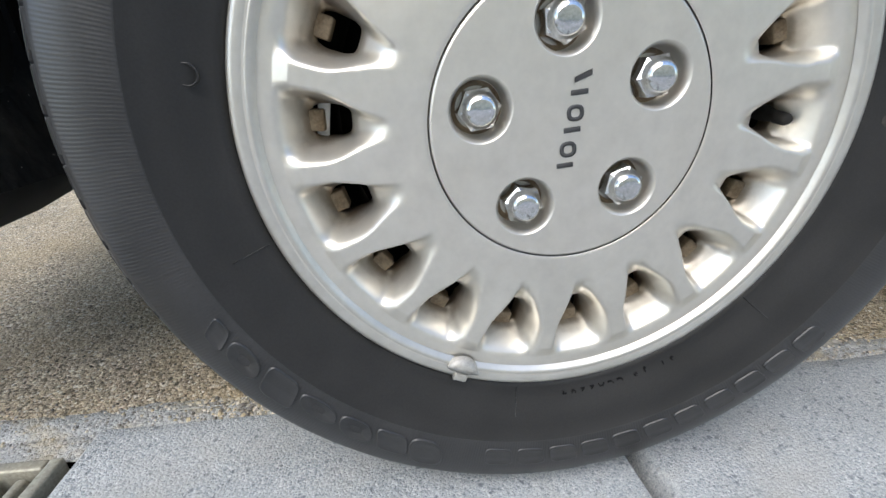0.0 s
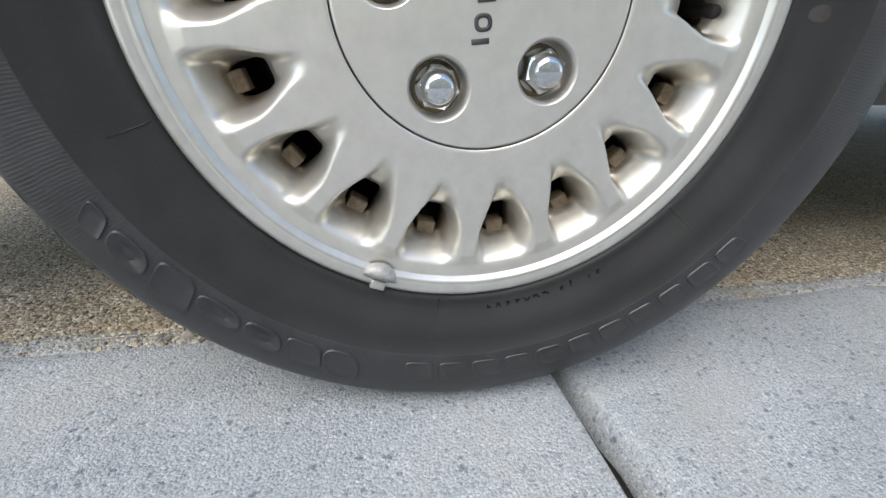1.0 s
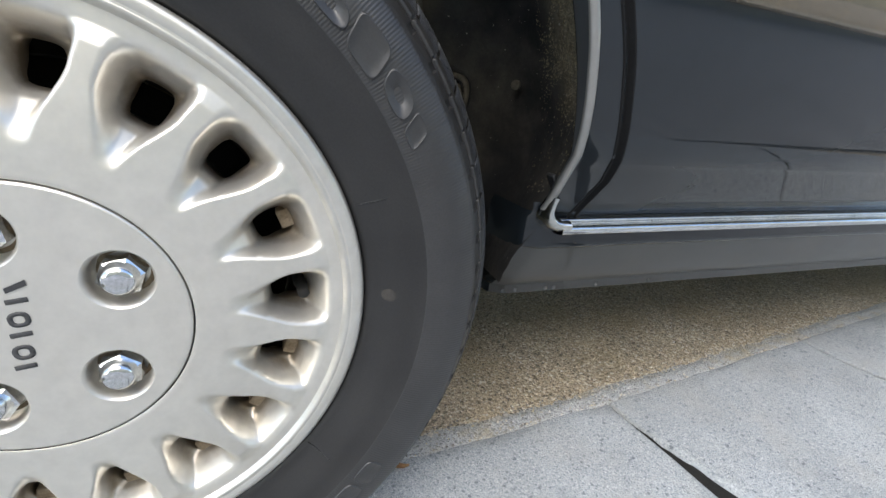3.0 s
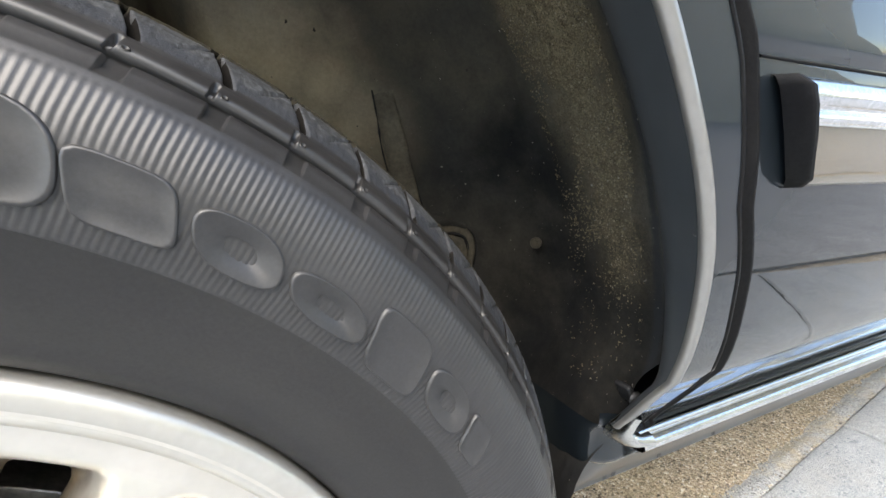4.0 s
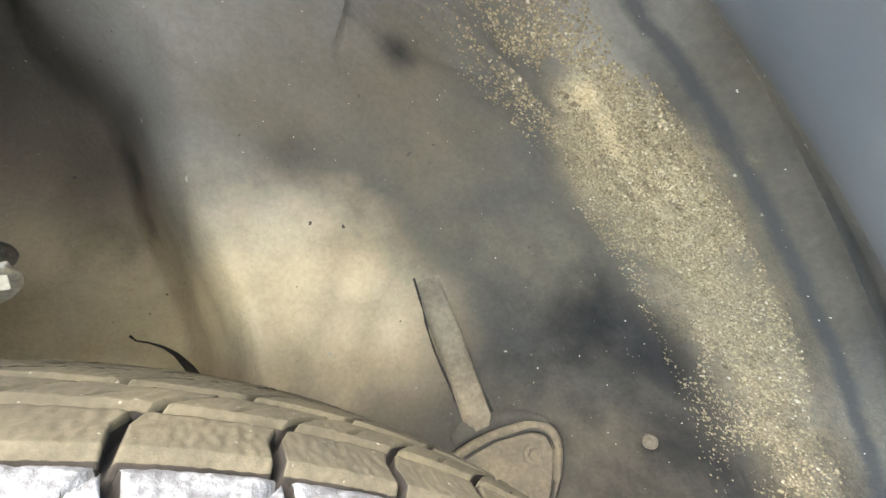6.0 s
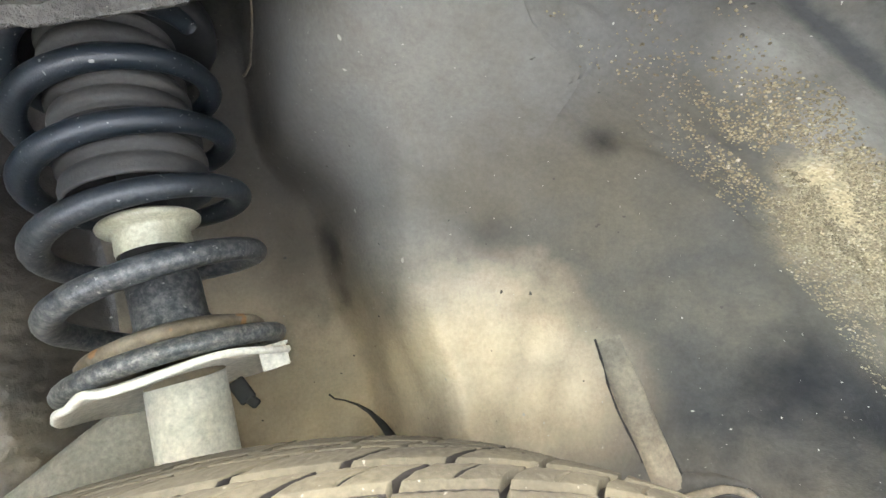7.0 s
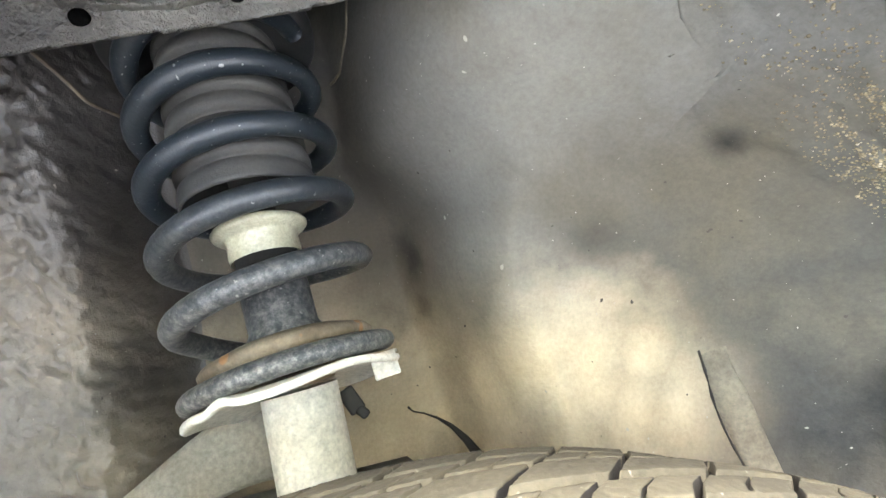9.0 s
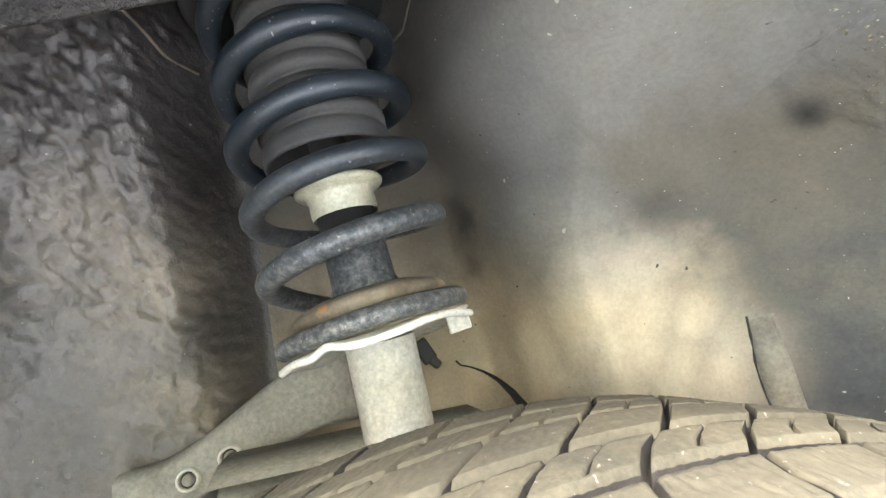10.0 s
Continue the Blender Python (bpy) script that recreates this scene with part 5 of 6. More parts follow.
def wall_y(x, z):
    """Depth of the inner wall behind the wheel; z is counted from the axle."""
    rho = math.hypot(x, z - ARC_Z)
    right = 0.254
    left = lerp_table(z, [0.0, 0.25, 0.30, 0.39, 0.485, 0.556, 0.66], [0.36, 0.335, 0.325, 0.309, 0.271, 0.262, 0.25])
    deep = 0.388 - 0.083 * smooth(0.40, 0.60, z)
    up = smooth(0.44, 0.52, z)
    low = 0.022 * (1 - smooth(0.27, 0.40, z))
    wr = smooth(0.096 + low - 0.042 * up, 0.150 + low - 0.052 * up, x)
    wl = 1 - smooth(-0.128, -0.078, x)
    y = deep * (1 - wr) * (1 - wl) + right * wr + left * wl
    fil = lerp_table(rho, [0.0, 0.29, 0.33, 0.355, 0.381, 0.397, 0.408, 0.416, 0.43, 0.46], [0.0, 0.0, 0.008, 0.024, 0.050, 0.056, 0.078, 0.12, 0.17, 0.22])
    cav = smooth(-0.24, -0.19, x) * (1 - smooth(0.055, 0.155, x)) * smooth(0.3, 0.4, z)
    if x > 0.25:
        y -= 0.012 * smooth(0.30, 0.36, x) * (1 - smooth(0.10, 0.2, z))
    return y - fil * (1 - cav)


def wall_relief(x, z):
    return 0.0015 * noise.noise((x * 25, z * 25, 3)) + 0.004 * noise.noise((x * 9, z * 9, 8))


# the arch: one sheet from the flange round the corner on to the inner wall
JOIN = 57.5
grid = []
for i in range(431):
    phi = -19.5 + 218.5 * i / 430
    c, s = math.cos(radians(phi)), math.sin(radians(phi))
    first = 0.004 + 0.037 * (1 - smooth(-4, 5, phi)) + 0.012 * (1 - smooth(-14, -6, phi))
    one = phi < JOIN
    edge = 0.155 if one else lerp_table(phi, [56, 64, 67, 72, 78, 83, 92, 100, 120, 132], [0.15, 0.10, 0.091, 0.0975, 0.098, 0.104, 0.113, 0.110, 0.11, 0.17])
    line = []
    for k in range(76):
        y = first + (edge - first) * k / 75
        line.append((arch_rho(phi, y), y))
    if one:
        for k in range(24):
            r = 0.400 - 0.054 * k / 23 - 0.046 * (1 - smooth(-19, 4, phi))
            x, z = r * c, ARC_Z + r * s
            line.append((r, wall_y(x, z) - wall_relief(x, z) + 0.002 * smooth(0.354, 0.346, r) if r < 0.356 else wall_y(x, z) - wall_relief(x, z)))
        for _ in range(int(60 * (1 - smooth(JOIN - 18, JOIN - 4, phi)))):
            line[62:93] = [((line[k - 1][0] + line[k + 1][0]) / 2, (line[k - 1][1] + line[k + 1][1]) / 2) for k in range(62, 93)]
    else:
        line += [(line[-1][0] + 0.010 + 0.002 * k, line[-1][1] + 0.003 - 0.0003 * k) for k in range(24)]
    row = []
    for k, (r, y) in enumerate(line):
        g = 0.0
        if k < 76:
            g = (noise.noise((phi * 0.9, y * 160, 1.5)) * 0.0013 + noise.noise((phi * 0.25, y * 40, 6.5)) * 0.0014) * smooth(0.03, 0.05, y) * (1 - smooth(60, 76, k))
        row.append(((r + g) * c, y, AX + ARC_Z + (r + g) * s))
    grid.append(row)
cut = next(i for i in range(431) if -19.5 + 218.5 * i / 430 >= JOIN)
behind = grid[cut - 1][:76] + [(p[0] * 1.03, p[1], p[2] + 0.012) for p in grid[cut - 1][75:76] * 24]
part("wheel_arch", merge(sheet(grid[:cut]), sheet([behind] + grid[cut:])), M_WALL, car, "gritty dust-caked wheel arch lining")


# coarse golden grit thrown up by the tyre and caked on the lining
M_ARCH_GRIT = grain_mat("caked_golden_grit", [(0.0, (0.09, 0.076, 0.050)), (0.45, (0.145, 0.121, 0.077)), (0.85, (0.19, 0.159, 0.10)), (0.97, (0.23, 0.197, 0.13)), (1.0, (0.30, 0.27, 0.215))], 0.9)
M_ARCH_GRIT.node_tree.nodes["Principled BSDF"].inputs["Specular IOR Level"].default_value = 0.25
rng = random.Random(23)
spots = []
while len(spots) < 24000:
    phi = rng.uniform(-6, 98)
    y = rng.gauss(0.078, 0.022)
    thick = smooth(2, 30, phi) * (1 - 0.96 * smooth(38, 54, phi))
    if not 0.046 < y < min(0.128, lerp_table(phi, [58, 64, 67, 98], [0.15, 0.098, 0.088, 0.10])) or rng.random() > (0.025 + 0.975 * thick) * smooth(-0.35, 0.25, noise.noise((phi * 0.22, y * 75, 4.4)) + 0.25 * thick):
        continue
    size = rng.choice([0.0004, 0.0005, 0.0006, 0.0008, 0.0010]) if rng.random() > 0.005 else rng.uniform(0.0012, 0.0020)
    g = (noise.noise((phi * 0.9, y * 160, 1.5)) * 0.0013 + noise.noise((phi * 0.25, y * 40, 6.5)) * 0.0014) * smooth(0.03, 0.05, y)
    c, q = math.cos(radians(phi)), math.sin(radians(phi))
    r = arch_rho(phi, y) + g + 0.15 * size
    spots.append((Vector((r * c, y, AX + ARC_Z + r * q)), Vector((-c, 0, -q)), size))
part("arch_grit", grain_mesh(spots, rng, 0.42), M_ARCH_GRIT, car, "coarse golden grit caked on the lining")


def wall_patch(x0, x1, z0, z1, step, lumps):
    nx, nz = int((x1 - x0) / step), int((z1 - z0) / step)
    g = []
    for i in range(nx + 1):
        x = x0 + (x1 - x0) * i / nx
        row = []
        for j in range(nz + 1):
            z = z0 + (z1 - z0) * j / nz
            n = wall_relief(x, z)
            if lumps:
                k = 1 - smooth(-0.115, -0.075, x)
                sway = 0.004 * noise.noise((x * 70, z * 70, 11))
                dome = noise.noise(((x + sway) * 215 + z * 75, z * 120, 0.5))
                small = noise.noise((x * 430, z * 270, 3.5))
                firm = 0.35 + 0.65 * max(smooth(0.33, 0.42, z), smooth(-0.17, -0.13, x) * smooth(0.24, 0.28, z))
                n += k * firm * (0.0046 * dome + 0.0016 * small + 0.003 * noise.noise((x * 60, z * 40, 25)))
            row.append((x, wall_y(x, z) - n, AX + z))
        g.append(row)
    v, f = sheet(g)

    def kept(q):
        x, z = v[q[0]][0], v[q[0]][2] - AX
        rho, phi = math.hypot(x, z - ARC_Z), math.degrees(math.atan2(z - ARC_Z, x))
        if -25 < phi < JOIN - 0.7:
            return rho < 0.354 - 0.046 * (1 - smooth(-19, 4, phi))
        return rho < 0.416 or (z > 0.3 and -0.26 < x < 0.22)

    return v, [q for q in f if kept(q)]


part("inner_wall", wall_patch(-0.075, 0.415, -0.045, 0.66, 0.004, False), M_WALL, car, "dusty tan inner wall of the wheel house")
part("front_inner_wall", wall_patch(-0.33, -0.075, -0.03, 0.66, 0.0017, True), M_LUMPY, car, "lumpy sealed inner wall in front of the strut")

# pressed rib, bracket and bolts at the rear of the wall
def wall_pt(x, z, proud):
    return (x, wall_y(x, z) - wall_relief(x, z) - proud, AX + z)


M_RIB = worn("dust_coated_steel", (0.125, 0.105, 0.072), (0.074, 0.065, 0.050), 0.85, big=30, fine=260, rel=0.35, dist=0.0008)
rib = []
for i in range(41):
    t = i / 40
    x, z = 0.2875 + 0.0265 * t + 0.002 * math.sin(3 * t), 0.290 - 0.124 * t
    w = 0.0082 + 0.0022 * t
    h = smooth(-0.05, 0.35, t) * 1.2
    rib.append([wall_pt(x + d * w, z + d * w * 0.2, p * h) for d, p in ((-1.12, -0.004), (-1.0, 0.0015), (-0.84, 0.0048), (-0.4, 0.0062), (0.2, 0.0066), (0.7, 0.0060), (0.92, 0.0040), (1.02, 0.001), (1.1, -0.004))])
part("pressed_rib", sheet(rib), worn("dusty_rib_steel", (0.185, 0.158, 0.113), (0.115, 0.100, 0.074), 0.85, big=35, fine=260, rel=0.35, dist=0.0008), car, "raised dusty rib on the wall")
for xa, za, xb, zb, wid in ((0.2790, 0.292, 0.2985, 0.190, 0.0014), (0.3030, 0.262, 0.3265, 0.170, 0.0016)):
    crack = [wall_pt(xa + (xb - xa) * t + 0.0007 * math.sin(9 * t), za + (zb - za) * t, 0.0004) for t in [k / 20 for k in range(21)]]
    part("seam_crack", tube(crack, [0.0003 + wid * max(0.0, 0.6 * noise.noise((k * 0.5, xa * 50, 0)) + 0.42) for k in range(21)], 6), M_DARK, car)


def wall_line(pts, n, proud):
    """Points on the wall along a smoothed line of (x, z) corners."""
    line = []
    for k in range(n + 1):
        q = (len(pts) - 1) * k / n
        i = min(len(pts) - 2, int(q))
        f = q - i
        a, b, c, d = (pts[max(0, min(len(pts) - 1, i + o))] for o in (-1, 0, 1, 2))
        line.append(wall_pt(*(0.5 * (2 * b[o] + (c[o] - a[o]) * f + (2 * a[o] - 5 * b[o] + 4 * c[o] - d[o]) * f * f + (3 * b[o] - a[o] - 3 * c[o] + d[o]) * f ** 3) for o in (0, 1)), proud))
    return line


# foot of the rib, and the bracket: a pressed plate, a dark slot along its edge and a rounded lip outside it
foot = [[wall_pt(x, z0 + (z1 - z0) * j / 6, p) for j, p in enumerate((-0.003, 0.004, 0.0062, 0.0066, 0.0062, 0.0040, -0.003))] for x, z0, z1 in ((0.290, 0.151, 0.166), (0.300, 0.154, 0.174), (0.315, 0.157, 0.178), (0.330, 0.160, 0.177), (0.345, 0.163, 0.174), (0.356, 0.160, 0.168))]
part("rib_foot", sheet(foot), M_WALL, car, "flared dusty foot of the rib")
edge = [(0.290, 0.1445), (0.305, 0.1485), (0.328, 0.154), (0.346, 0.1575), (0.3555, 0.153), (0.3585, 0.140), (0.3555, 0.118), (0.3505, 0.098), (0.344, 0.078)]
cx, cz = 0.325, 0.112
plate = [[wall_pt(cx + (x - cx) * f, cz + (z - cz) * f, p) for f, p in ((0.98, -0.002), (0.965, 0.0046), (0.93, 0.0060), (0.88, 0.0056), (0.6, 0.0058), (0.3, 0.006), (0.02, 0.006))] for x, z in edge]
part("bracket", sheet(plate), M_RIB, car, "dusty pressed bracket plate")
part("bracket_slot", tube(wall_line(edge, 48, 0.0052), [0.0014 + 0.0008 * abs(noise.noise((k * 0.3, 5, 5))) for k in range(49)], 6), M_DARK, car, "dark slot along the bracket's edge")
lip = [(x + (x - cx) * 0.075, z + (z - cz) * 0.085) for x, z in edge]
part("bracket_lip", tube(wall_line(lip[:-1], 48, 0.0022), [0.0040 * min(1.0, (48 - k) / 8 + 0.1) for k in range(49)], 10), M_RIB, car, "rounded dusty lip round the bracket")
part("bracket_seam", tube(wall_line([(x + (x - cx) * 0.19, z + (z - cz) * 0.14) for x, z in edge[3:-1]], 30, 0.0012), [0.0010 * math.sin(math.pi * min(0.97, k / 30 + 0.03)) + 0.0002 for k in range(31)], 6), M_DARK, car)


def hex_bolt(name, place, facing, size, material, label):
    z = Vector(facing).normalized()
    q = z.to_track_quat("Z", "Y").to_matrix().to_4x4()
    q.translation = place
    washer = spun([(0.0, 0.0012), (size * 1.45, 0.0012), (size * 1.6, 0.0004), (size * 1.62, -0.002)], 28)
    prof = [(size * 0.95, 0.001), (size, size * 0.1 + 0.001), (size, size * 0.75), (size * 0.86, size * 0.92), (0.0, size * 0.95)]
    g = [[(r * math.cos(math.pi / 3 * i), r * math.sin(math.pi / 3 * i), h) for r, h in prof] for i in range(6)]
    return part(name, merge(moved(washer, q), moved(sheet(g, closed_u=True), q)), material, car, label, smooth=False)


hex_bolt("bolt", wall_pt(0.3455, 0.139, 0.0060), (-0.45, -0.9, 0.1), 0.0052, M_RIB, "dusty hexagonal bolt on the bracket")
hex_bolt("bolt", (0.3905, 0.1473, AX + 0.1540), (-0.8, -0.6, 0.1), 0.0032, M_BRACKET, "small pale bolt in the dark lining")

part("flap_clip", moved(merge(rounded_box(0.004, 0.012, 0.016, 0.0015), moved(spun([(0.0, 0.003), (0.0045, 0.0025), (0.0055, 0.0)], 16), Matrix.Translation((0, -0.006, -0.003)) @ Matrix.Rotation(radians(90), 4, "X"))), Matrix.Translation((0.372, 0.030, AX + 0.074)) @ Matrix.Rotation(radians(-28), 4, "Y")), M_PLASTIC, car, "black plastic clip at the arch's end")

# pale oval on the flange
plug = spun([(0.0, 0.0045), (0.004, 0.0042), (0.0068, 0.003), (0.008, 0.001), (0.0082, -0.003)], 24)
part("pale_oval", moved(plug, Matrix.Translation((0.2740, -0.0290, AX + 0.3080)) @ Vector((-0.75, 0.1, -0.65)).to_track_quat("Z", "Y").to_matrix().to_4x4() @ Matrix.Diagonal((0.75, 0.55, 0.8, 1.0))), M_CUP, car, "off-white oval on the arch flange")

# pale beads of sealer on either side of the spring
for pts in ([(-0.1239, 0.566, 0.004), (-0.1134, 0.5547, 0.003), (-0.1044, 0.5439, 0.002), (-0.0901, 0.5435, 0.001)], [(0.0756, 0.6085, 0.001), (0.0722, 0.5853, 0.001), (0.0655, 0.5673, 0.001), (0.0585, 0.5658, 0.001)]):
    bead = []
    for k in range(19):
        q = k / 18 * 3
        i = min(2, int(q))
        x, z, up = (pts[i][j] + (pts[i + 1][j] - pts[i][j]) * (q - i) for j in range(3))
        bead.append(wall_pt(x, z, up + 0.002 * noise.noise((x * 200, z * 200, 1))))
    part("sealer_bead", tube(bead, 0.0012, 8), M_BRACKET, car, "pale bead of old sealer")

# torn edge of the rubber curtain beside the strut
tear = [(0.083, 0.380, 0.286), (0.087, 0.378, 0.281), (0.095, 0.374, 0.278), (0.105, 0.370, 0.272), (0.114, 0.362, 0.264), (0.122, 0.352, 0.252), (0.128, 0.345, 0.238)]
part("curtain_edge", tube([(x, y, AX + z) for x, y, z in tear], [0.0010, 0.0007, 0.0007, 0.0011, 0.0020, 0.0034, 0.0046], 8), M_DARK, car, "dark torn edge of the rubber curtain")

# ---- spring and strut ----
strut = part("suspension_strut", tube([(0.010, 0.245, AX + 0.10), (0.0035, 0.2475, AX + 0.25), (0.0, 0.2495, AX + 0.333)], [0.0225, 0.0215, 0.0215], 32), M_STRUT, car, "dusty pale damper tube of the front strut")
A0, A1 = Vector((0.0, 0.250, AX + 0.333)), Vector((-0.020, 0.262, AX + 0.56))
axis = (A1 - A0).normalized()
TURN = Vector((0, 0, 1)).rotation_difference(axis).to_matrix().to_4x4()
TURN.translation = A0


def on_strut(profile, n=48, label="", name="", material=None, tilt=None):
    m = TURN if tilt is None else TURN @ tilt
    return part(name, moved(spun(profile, n), m), material, strut, label)


LEANED = Matrix.Rotation(radians(-0.5), 4, "Y") @ Matrix.Rotation(radians(-6), 4, "X")
# pale pressed seat: a thin dish with a wavy rolled edge and a bent hook on one side
seat = []
for i in range(120):
    t = 2 * math.pi * i / 120
    c, s = math.cos(t), math.sin(t)
    wave = 0.0012 * math.sin(5 * t + 0.6) + 0.0022 * math.exp(-((math.degrees(t) - 238) / 6) ** 2) - 0.0016 * math.exp(-((math.degrees(t) - 226) / 7) ** 2)
    row = []
    for r, h in ((0.0215, 0.0015), (0.040, 0.0005), (0.050, -0.0006), (0.0556, -0.0026), (0.0588, -0.0032), (0.0602, -0.0018), (0.0600, 0.0004), (0.0580, 0.0010), (0.050, 0.0026), (0.030, 0.0036)):
        row.append((r * c, r * s, h + wave * smooth(0.045, 0.058, r)))
    seat.append(row)
part("spring_seat", moved(sheet(seat, closed_u=True), TURN @ LEANED), M_STRUT, strut, "pale dusty steel spring seat with a wavy edge")
on_strut([(0.020, 0.0120), (0.046, 0.0135), (0.0490, 0.0185), (0.0492, 0.0215), (0.0470, 0.0242), (0.036, 0.0282), (0.021, 0.0300)], 64, "rusty tan upper dish of the spring seat", "seat_dish", M_SEAT, LEANED)
hook = merge(moved(rounded_box(0.0165, 0.0024, 0.0150, 0.001), Matrix.Translation((0.0500, -0.0075, -0.0020)) @ Matrix.Rotation(radians(12), 4, "Z")), moved(rounded_box(0.020, 0.020, 0.0024, 0.001), Matrix.Translation((0.0480, 0.0015, 0.0043)) @ Matrix.Rotation(radians(12), 4, "Z")))
part("seat_hook", moved(hook, TURN), M_STRUT, strut, "bent pale hook of the spring seat")
ear = merge(moved(rounded_box(0.010, 0.004, 0.016, 0.0015), Matrix.Translation((0.0265, 0.006, -0.016)) @ Matrix.Rotation(radians(-20), 4, "Y")), moved(rounded_box(0.006, 0.005, 0.008, 0.0015), Matrix.Translation((0.0310, 0.006, -0.0245)) @ Matrix.Rotation(radians(-35), 4, "Y")))
part("hose_bracket", moved(ear, TURN), M_DARK, strut, "dark hose bracket on the damper tube")
on_strut([(0.0205, 0.028), (0.0215, 0.030), (0.0215, 0.034), (0.0198, 0.037), (0.0198, 0.062), (0.0190, 0.066), (0.0, 0.067)], 40, "dark damper body top", "damper_top", M_SPRING)
on_strut([(0.0185, 0.062), (0.0185, 0.082), (0.0, 0.083)], 40, "black damper collar", "damper_collar", M_DARK)
on_strut([(0.0205, 0.0805), (0.0212, 0.0835), (0.0208, 0.0930), (0.0222, 0.0952), (0.0262, 0.0962), (0.0280, 0.0978), (0.0284, 0.0996), (0.0272, 0.1012), (0.0225, 0.1030), (0.0215, 0.1036), (0.0, 0.102)], 48, "ivory bump stop cup", "bump_cup", M_CUP)
on_strut([(0.012, 0.10), (0.012, 0.16)], 24, "", "damper_rod", M_DARK)
prof = [(0.026, 0.150), (0.0375, 0.1205), (0.0400, 0.1165), (0.0412, 0.1180)]
for k in range(9):
    z = 0.120 + 0.0145 * k
    s = 1.0 - 0.010 * k
    prof += [(0.0408 * s, z), (0.0412 * s, z + 0.004), (0.0398 * s, z + 0.0095), (0.0372 * s, z + 0.0115), (0.0345 * s, z + 0.0128), (0.0360 * s, z + 0.0140)]
prof += [(0.034, 0.255), (0.034, 0.30)]
on_strut(prof, 48, "dusty grey ribbed dust boot", "dust_boot", M_BOOT)

COIL_R, WIRE, RISE = 0.0548, 0.0070, 0.0405
pts, gauge = [], []
n = 40
a_start, a_end = -172.0, 180 + 360 * 4.45
steps = int((a_end - a_start) / 360 * n)
for i in range(steps + 1):
    a = a_start + (a_end - a_start) * i / steps
    h = 0.0475 + RISE * (a - 180) / 360 if a > 180 else 0.0090 + 0.0385 * smooth(-60, 200, a) * (0.6 + 0.4 * smooth(60, 180, a))
    r = COIL_R * (1 - 0.03 * smooth(400, 1800, a))
    flat = Vector((r * math.cos(radians(a)), r * math.sin(radians(a)), h))
    w = 1 - smooth(-40, 160, a)                      # the last turn lies flat on the leaning seat
    pts.append(tuple(TURN @ flat.lerp(LEANED @ flat, w)))
    gauge.append(WIRE * (1 - 0.2 * w))
part("coil_spring", tube(pts, gauge, 14), M_SPRING, strut, "dark blue-grey coil spring with chipped coating")
prof = [(0.035, 0.226), (0.062, 0.226)]
for k in range(4):
    z, r = 0.228 + 0.018 * k, 0.0665 - 0.003 * k
    prof += [(r - 0.002, z), (r, z + 0.003), (r, z + 0.010), (r - 0.003, z + 0.0135), (r - 0.007, z + 0.0150), (r - 0.007, z + 0.017)]
prof += [(0.040, 0.303), (0.0, 0.305)]
on_strut(prof, 56, "black ringed rubber upper spring seat", "upper_seat", worn("black_ringed_rubber", (0.007, 0.0075, 0.008), (0.014, 0.014, 0.014), 0.5, big=30, fine=300))

# ---- opening plate in front of the spring's top ----
def plate_pt(x, up, out=0.0):
    """A point of the slanting plate; up is measured along it from the lower edge."""
    z0 = 0.5405 + 0.26 * (x + 0.0226)
    return (x, 0.190 - 0.66 * up - 0.75 * out + 0.05 * (x + 0.02), AX + z0 + 0.75 * up - 0.66 * out)


M_PLATE = dust_shade_mat("grey_plate_coat", ((0.050, 0.047, 0.045), (0.080, 0.075, 0.069)), (0.13, 0.115, 0.09), (0.19, 0.182, 0.165), (0.012, 0.012, 0.012), [], [((-0.03, 0.18, 0.835), 0.022), ((0.02, 0.18, 0.845), 0.024), ((0.05, 0.18, 0.855), 0.024), ((-0.08, 0.17, 0.86), 0.02), ((-0.06, 0.16, 0.875), 0.018), ((0.0, 0.15, 0.885), 0.018), ((0.04, 0.155, 0.88), 0.018)], [((0.085, 0.15, 0.89), 0.02), ((-0.135, 0.15, 0.87), 0.05)], [], 0.8, 0.0022, 190.0, lump=6.0)
HX, HU, HA, HB = -0.0215, 0.0225, 0.0560, 0.0205
g = []
for i in range(421):
    t = 2 * math.pi * i / 420
    c, s = math.cos(t), math.sin(t)
    ex, eu = HX + HA * c, HU + HB * s
    q = max(abs(c) / 0.125, abs(s) / (0.034 if s < 0 else 0.07))
    ox, ou = HX + c / q, HU + s / q
    row = [plate_pt(HX + HA * c * 0.97, HU + HB * s * 0.97, -0.012), plate_pt(ex, eu, 0.001)]
    for k in range(1, 47):
        f = (k / 46) ** 1.2
        x, u = ex + (ox - ex) * f, eu + (ou - eu) * f
        dist = math.hypot((x - HX) / HA, (u - HU) / HB)
        bumpy = 0.0135 * math.exp(-((dist - 1.17) / 0.12) ** 2) * (1 + 0.5 * noise.noise((x * 160, u * 160, 7))) + 0.0028 * noise.noise((x * 150, u * 150, 1)) + (0.0014 + 0.0022 * math.exp(-((dist - 1.3) / 0.3) ** 2)) * noise.noise((x * 340, u * 340, 4))
        row.append(plate_pt(x, u, bumpy))
    g.append(row)
plate = part("opening_plate", sheet(g), M_PLATE, car, "grey coated plate with a round opening for the spring")
lip = []
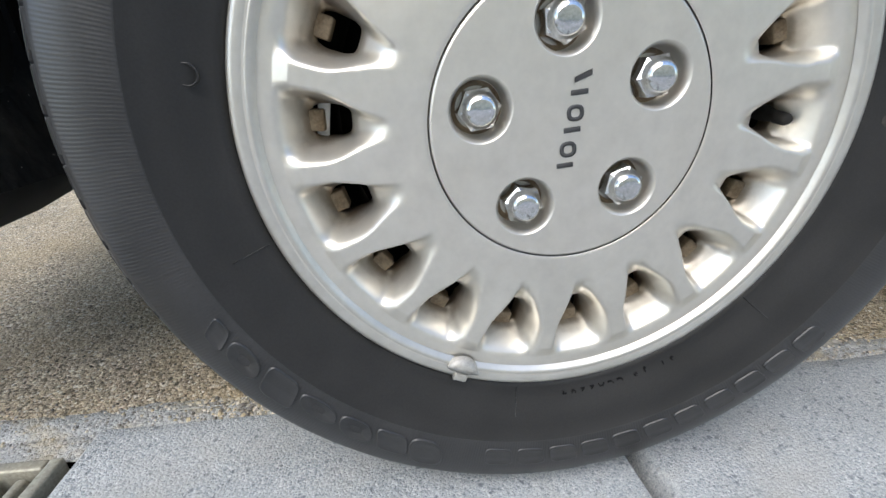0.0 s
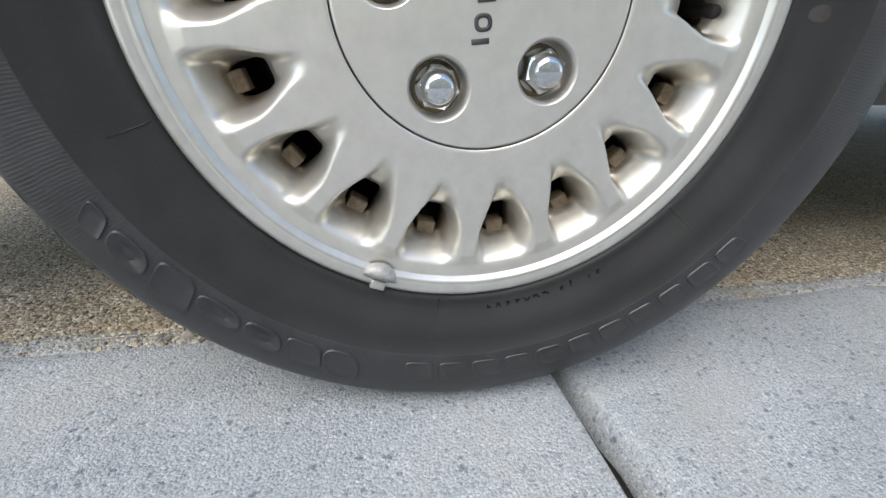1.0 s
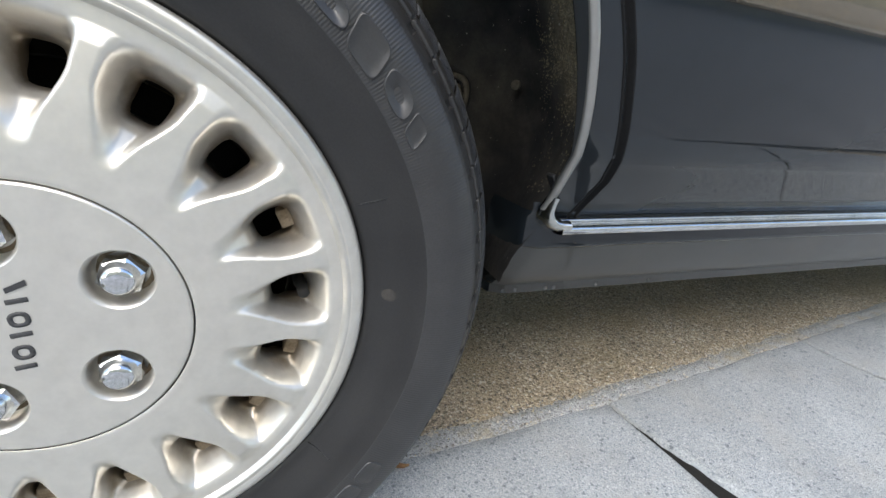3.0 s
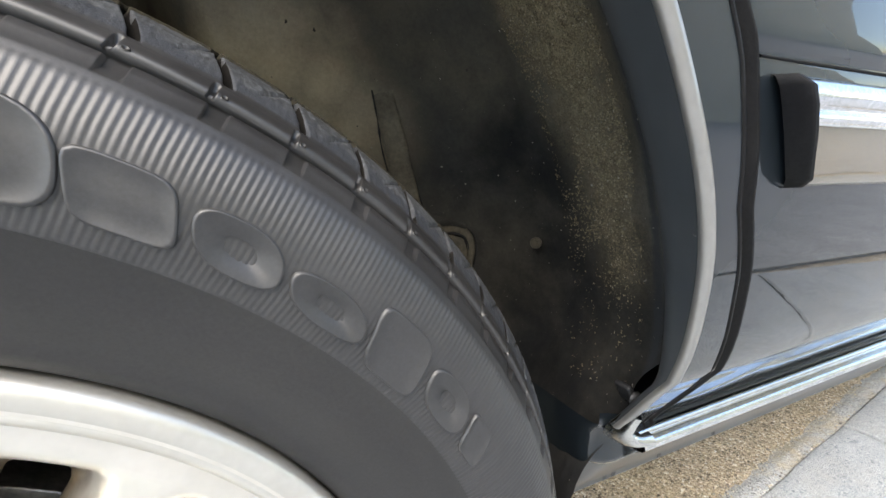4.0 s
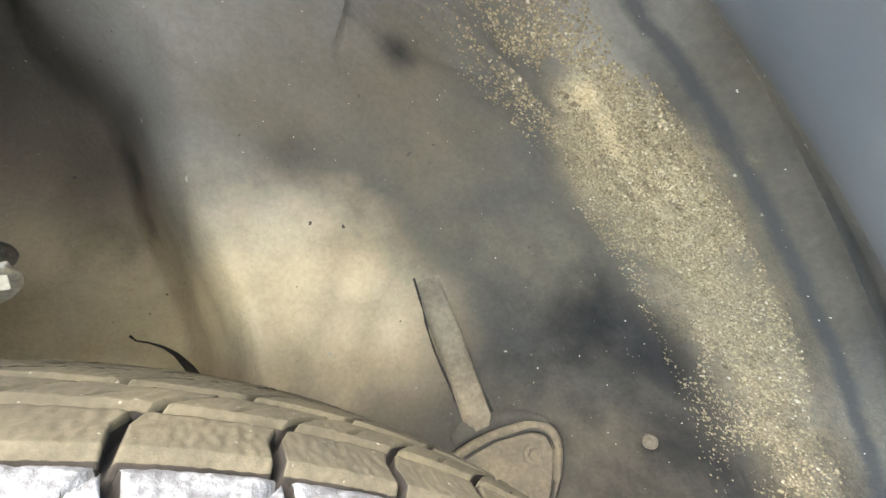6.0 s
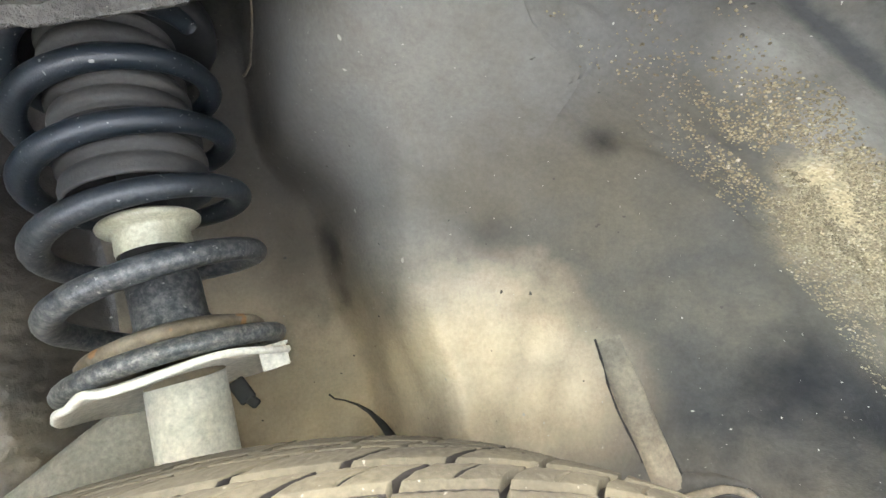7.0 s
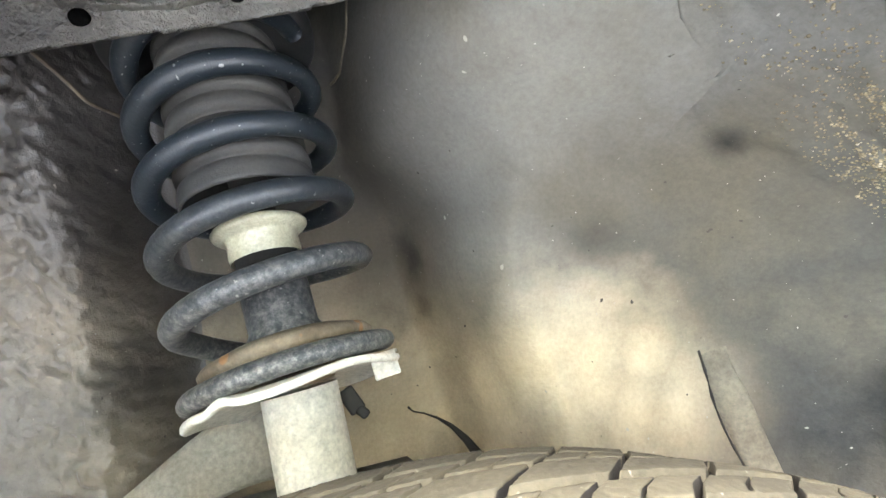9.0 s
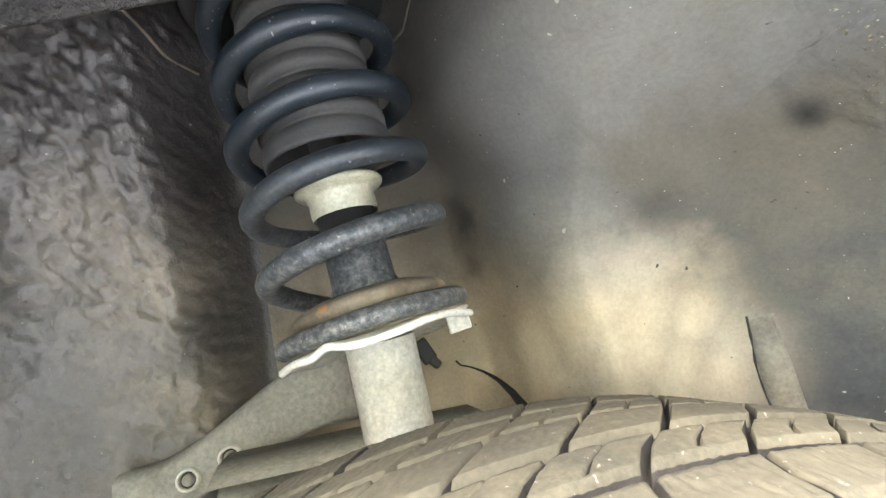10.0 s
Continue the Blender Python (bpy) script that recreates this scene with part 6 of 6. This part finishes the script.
for i in range(241):
    x = -0.1485 + 0.25 * i / 240
    notch = 0.0016 if -0.035 < x < 0.04 else 0.0
    n1 = 0.0022 * noise.noise((x * 130, 0, 1))
    row = [plate_pt(x, 0.004, 0.0), plate_pt(x, 0.0015, 0.0022 + n1)]
    for d in (0.003, 0.006, 0.009, 0.012 + notch, 0.0145 + notch):
        p = plate_pt(x, 0.0)
        taper = 1.0 - 0.55 * smooth(0.05, 0.10, x)
        row.append((p[0], p[1] + 0.0003 * d / 0.003 - 0.0012 + 0.0022 * noise.noise((x * 150, d * 260, 2)) * (1 if d < 0.01 else 0), p[2] - d * taper))
    b = row[-1]
    row.append((b[0], b[1] + 0.003, b[2]))
    row.append((b[0], b[1] + 0.003, b[2] + 0.012))
    lip.append(row)
part("plate_lip", sheet(lip), M_PLATE, car, "rough folded lip of the plate with two holes")
# near-black discs stand for the dark inside the lip's two holes
M_HOLE = worn("hole_shade_black", (0.0015, 0.0015, 0.0015), (0.003, 0.003, 0.003), 1.0, big=60, fine=400)
M_HOLE.node_tree.nodes["Principled BSDF"].inputs["Specular IOR Level"].default_value = 0.0
for x, r in ((-0.0663, 0.0042), (0.0013, 0.0037)):
    p = plate_pt(x, 0.0)
    part("lip_hole", moved(spun([(0.0, 0.0012), (r * 0.8, 0.0010), (r, 0.0), (r * 1.06, -0.0015)], 20), Matrix.Translation((p[0], p[1] - 0.0046, p[2] - 0.0062)) @ Matrix.Rotation(radians(90), 4, "X")), M_HOLE, car, "black disc painted as the dark of a drain hole")
rust = [plate_pt(HX - HA * 0.98 * math.cos(radians(t)), HU + HB * 0.98 * math.sin(radians(t)), -0.004) for t in range(-45, 60, 7)]
rust2 = [plate_pt(HX - HA * 0.9 * math.cos(radians(t)), HU + HB * 0.9 * math.sin(radians(t)), -0.022) for t in range(-45, 60, 7)]
part("rusty_rim", sheet([rust, rust2]), M_RUST, car, "rusty inner rim of the plate's opening")

# ---- steering arm behind the tyre ----
arm = []
for i in range(25):
    t = i / 24
    x, z = -0.172 + 0.172 * t, 0.260 + 0.048 * smooth(0.05, 0.85, t) - 0.004 * t
    w = 0.016 + 0.010 * smooth(0.15, 1.0, t)
    y = 0.312 - 0.025 * t
    arm.append([(x, y + 0.02, AX + z + w), (x, y + 0.004, AX + z + w), (x, y, AX + z + w * 0.8), (x, y - 0.002, AX + z), (x, y, AX + z - w * 0.85), (x, y + 0.004, AX + z - w), (x, y + 0.02, AX + z - w)])
part("steering_arm", sheet(arm), M_KNUCKLE, car, "dusty cast arm with two bolts behind the tyre")

def ring_bolt(x, y, z):
    """A domed bolt end sunk in a pale collar."""
    m = Vector((-0.1, -1, 0.2)).to_track_quat("Z", "Y").to_matrix().to_4x4()
    m = Matrix.Translation((x, y, AX + z)) @ m @ Matrix.Scale(0.68, 4)
    bolt = part("bolt", moved(spun([(0.0, 0.0044), (0.0030, 0.0040), (0.0048, 0.0026), (0.0054, 0.0006), (0.0056, -0.002)], 24), m), M_KNUCKLE, car, "domed dusty bolt end in a pale collar")
    part("collar", moved(spun([(0.0074, -0.002), (0.0076, 0.0016), (0.0084, 0.0032), (0.0094, 0.0030), (0.0104, 0.0016), (0.0108, -0.004)], 32), m), M_STRUT, bolt, "pale round collar")
    part("recess", moved(spun([(0.0050, -0.0016), (0.0078, -0.0016)], 24), m), M_DARK, bolt, "dark floor between bolt and collar")


ring_bolt(-0.1272, 0.3020, 0.2673)
ring_bolt(-0.1005, 0.2950, 0.2762)
kn = []
for i in range(17):
    t = i / 16
    kn.append([(-0.10 + 0.16 * t, 0.262 + 0.03 * math.sin(3 * v), AX + 0.262 - 0.010 * t + 0.02 * math.cos(v)) for v in [k * 6.28318 / 12 for k in range(12)]])
part("knuckle", sheet(kn, closed_v=True), M_KNUCKLE, car, "dusty cast knuckle beside the damper tube")

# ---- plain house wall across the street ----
M_HOUSE = worn("cream_render", (0.82, 0.72, 0.55), (0.76, 0.66, 0.50), 0.9, big=1.2, fine=30, rel=0.2, dist=0.004)
tagged(part("wall_street", moved(rounded_box(34, 0.3, 9.0, 0.02, 1), Matrix.Translation((5.0, -12.0, 4.4))), M_HOUSE, None, smooth=False), "plain cream rendered house wall across the street", "wall", kind="structure")
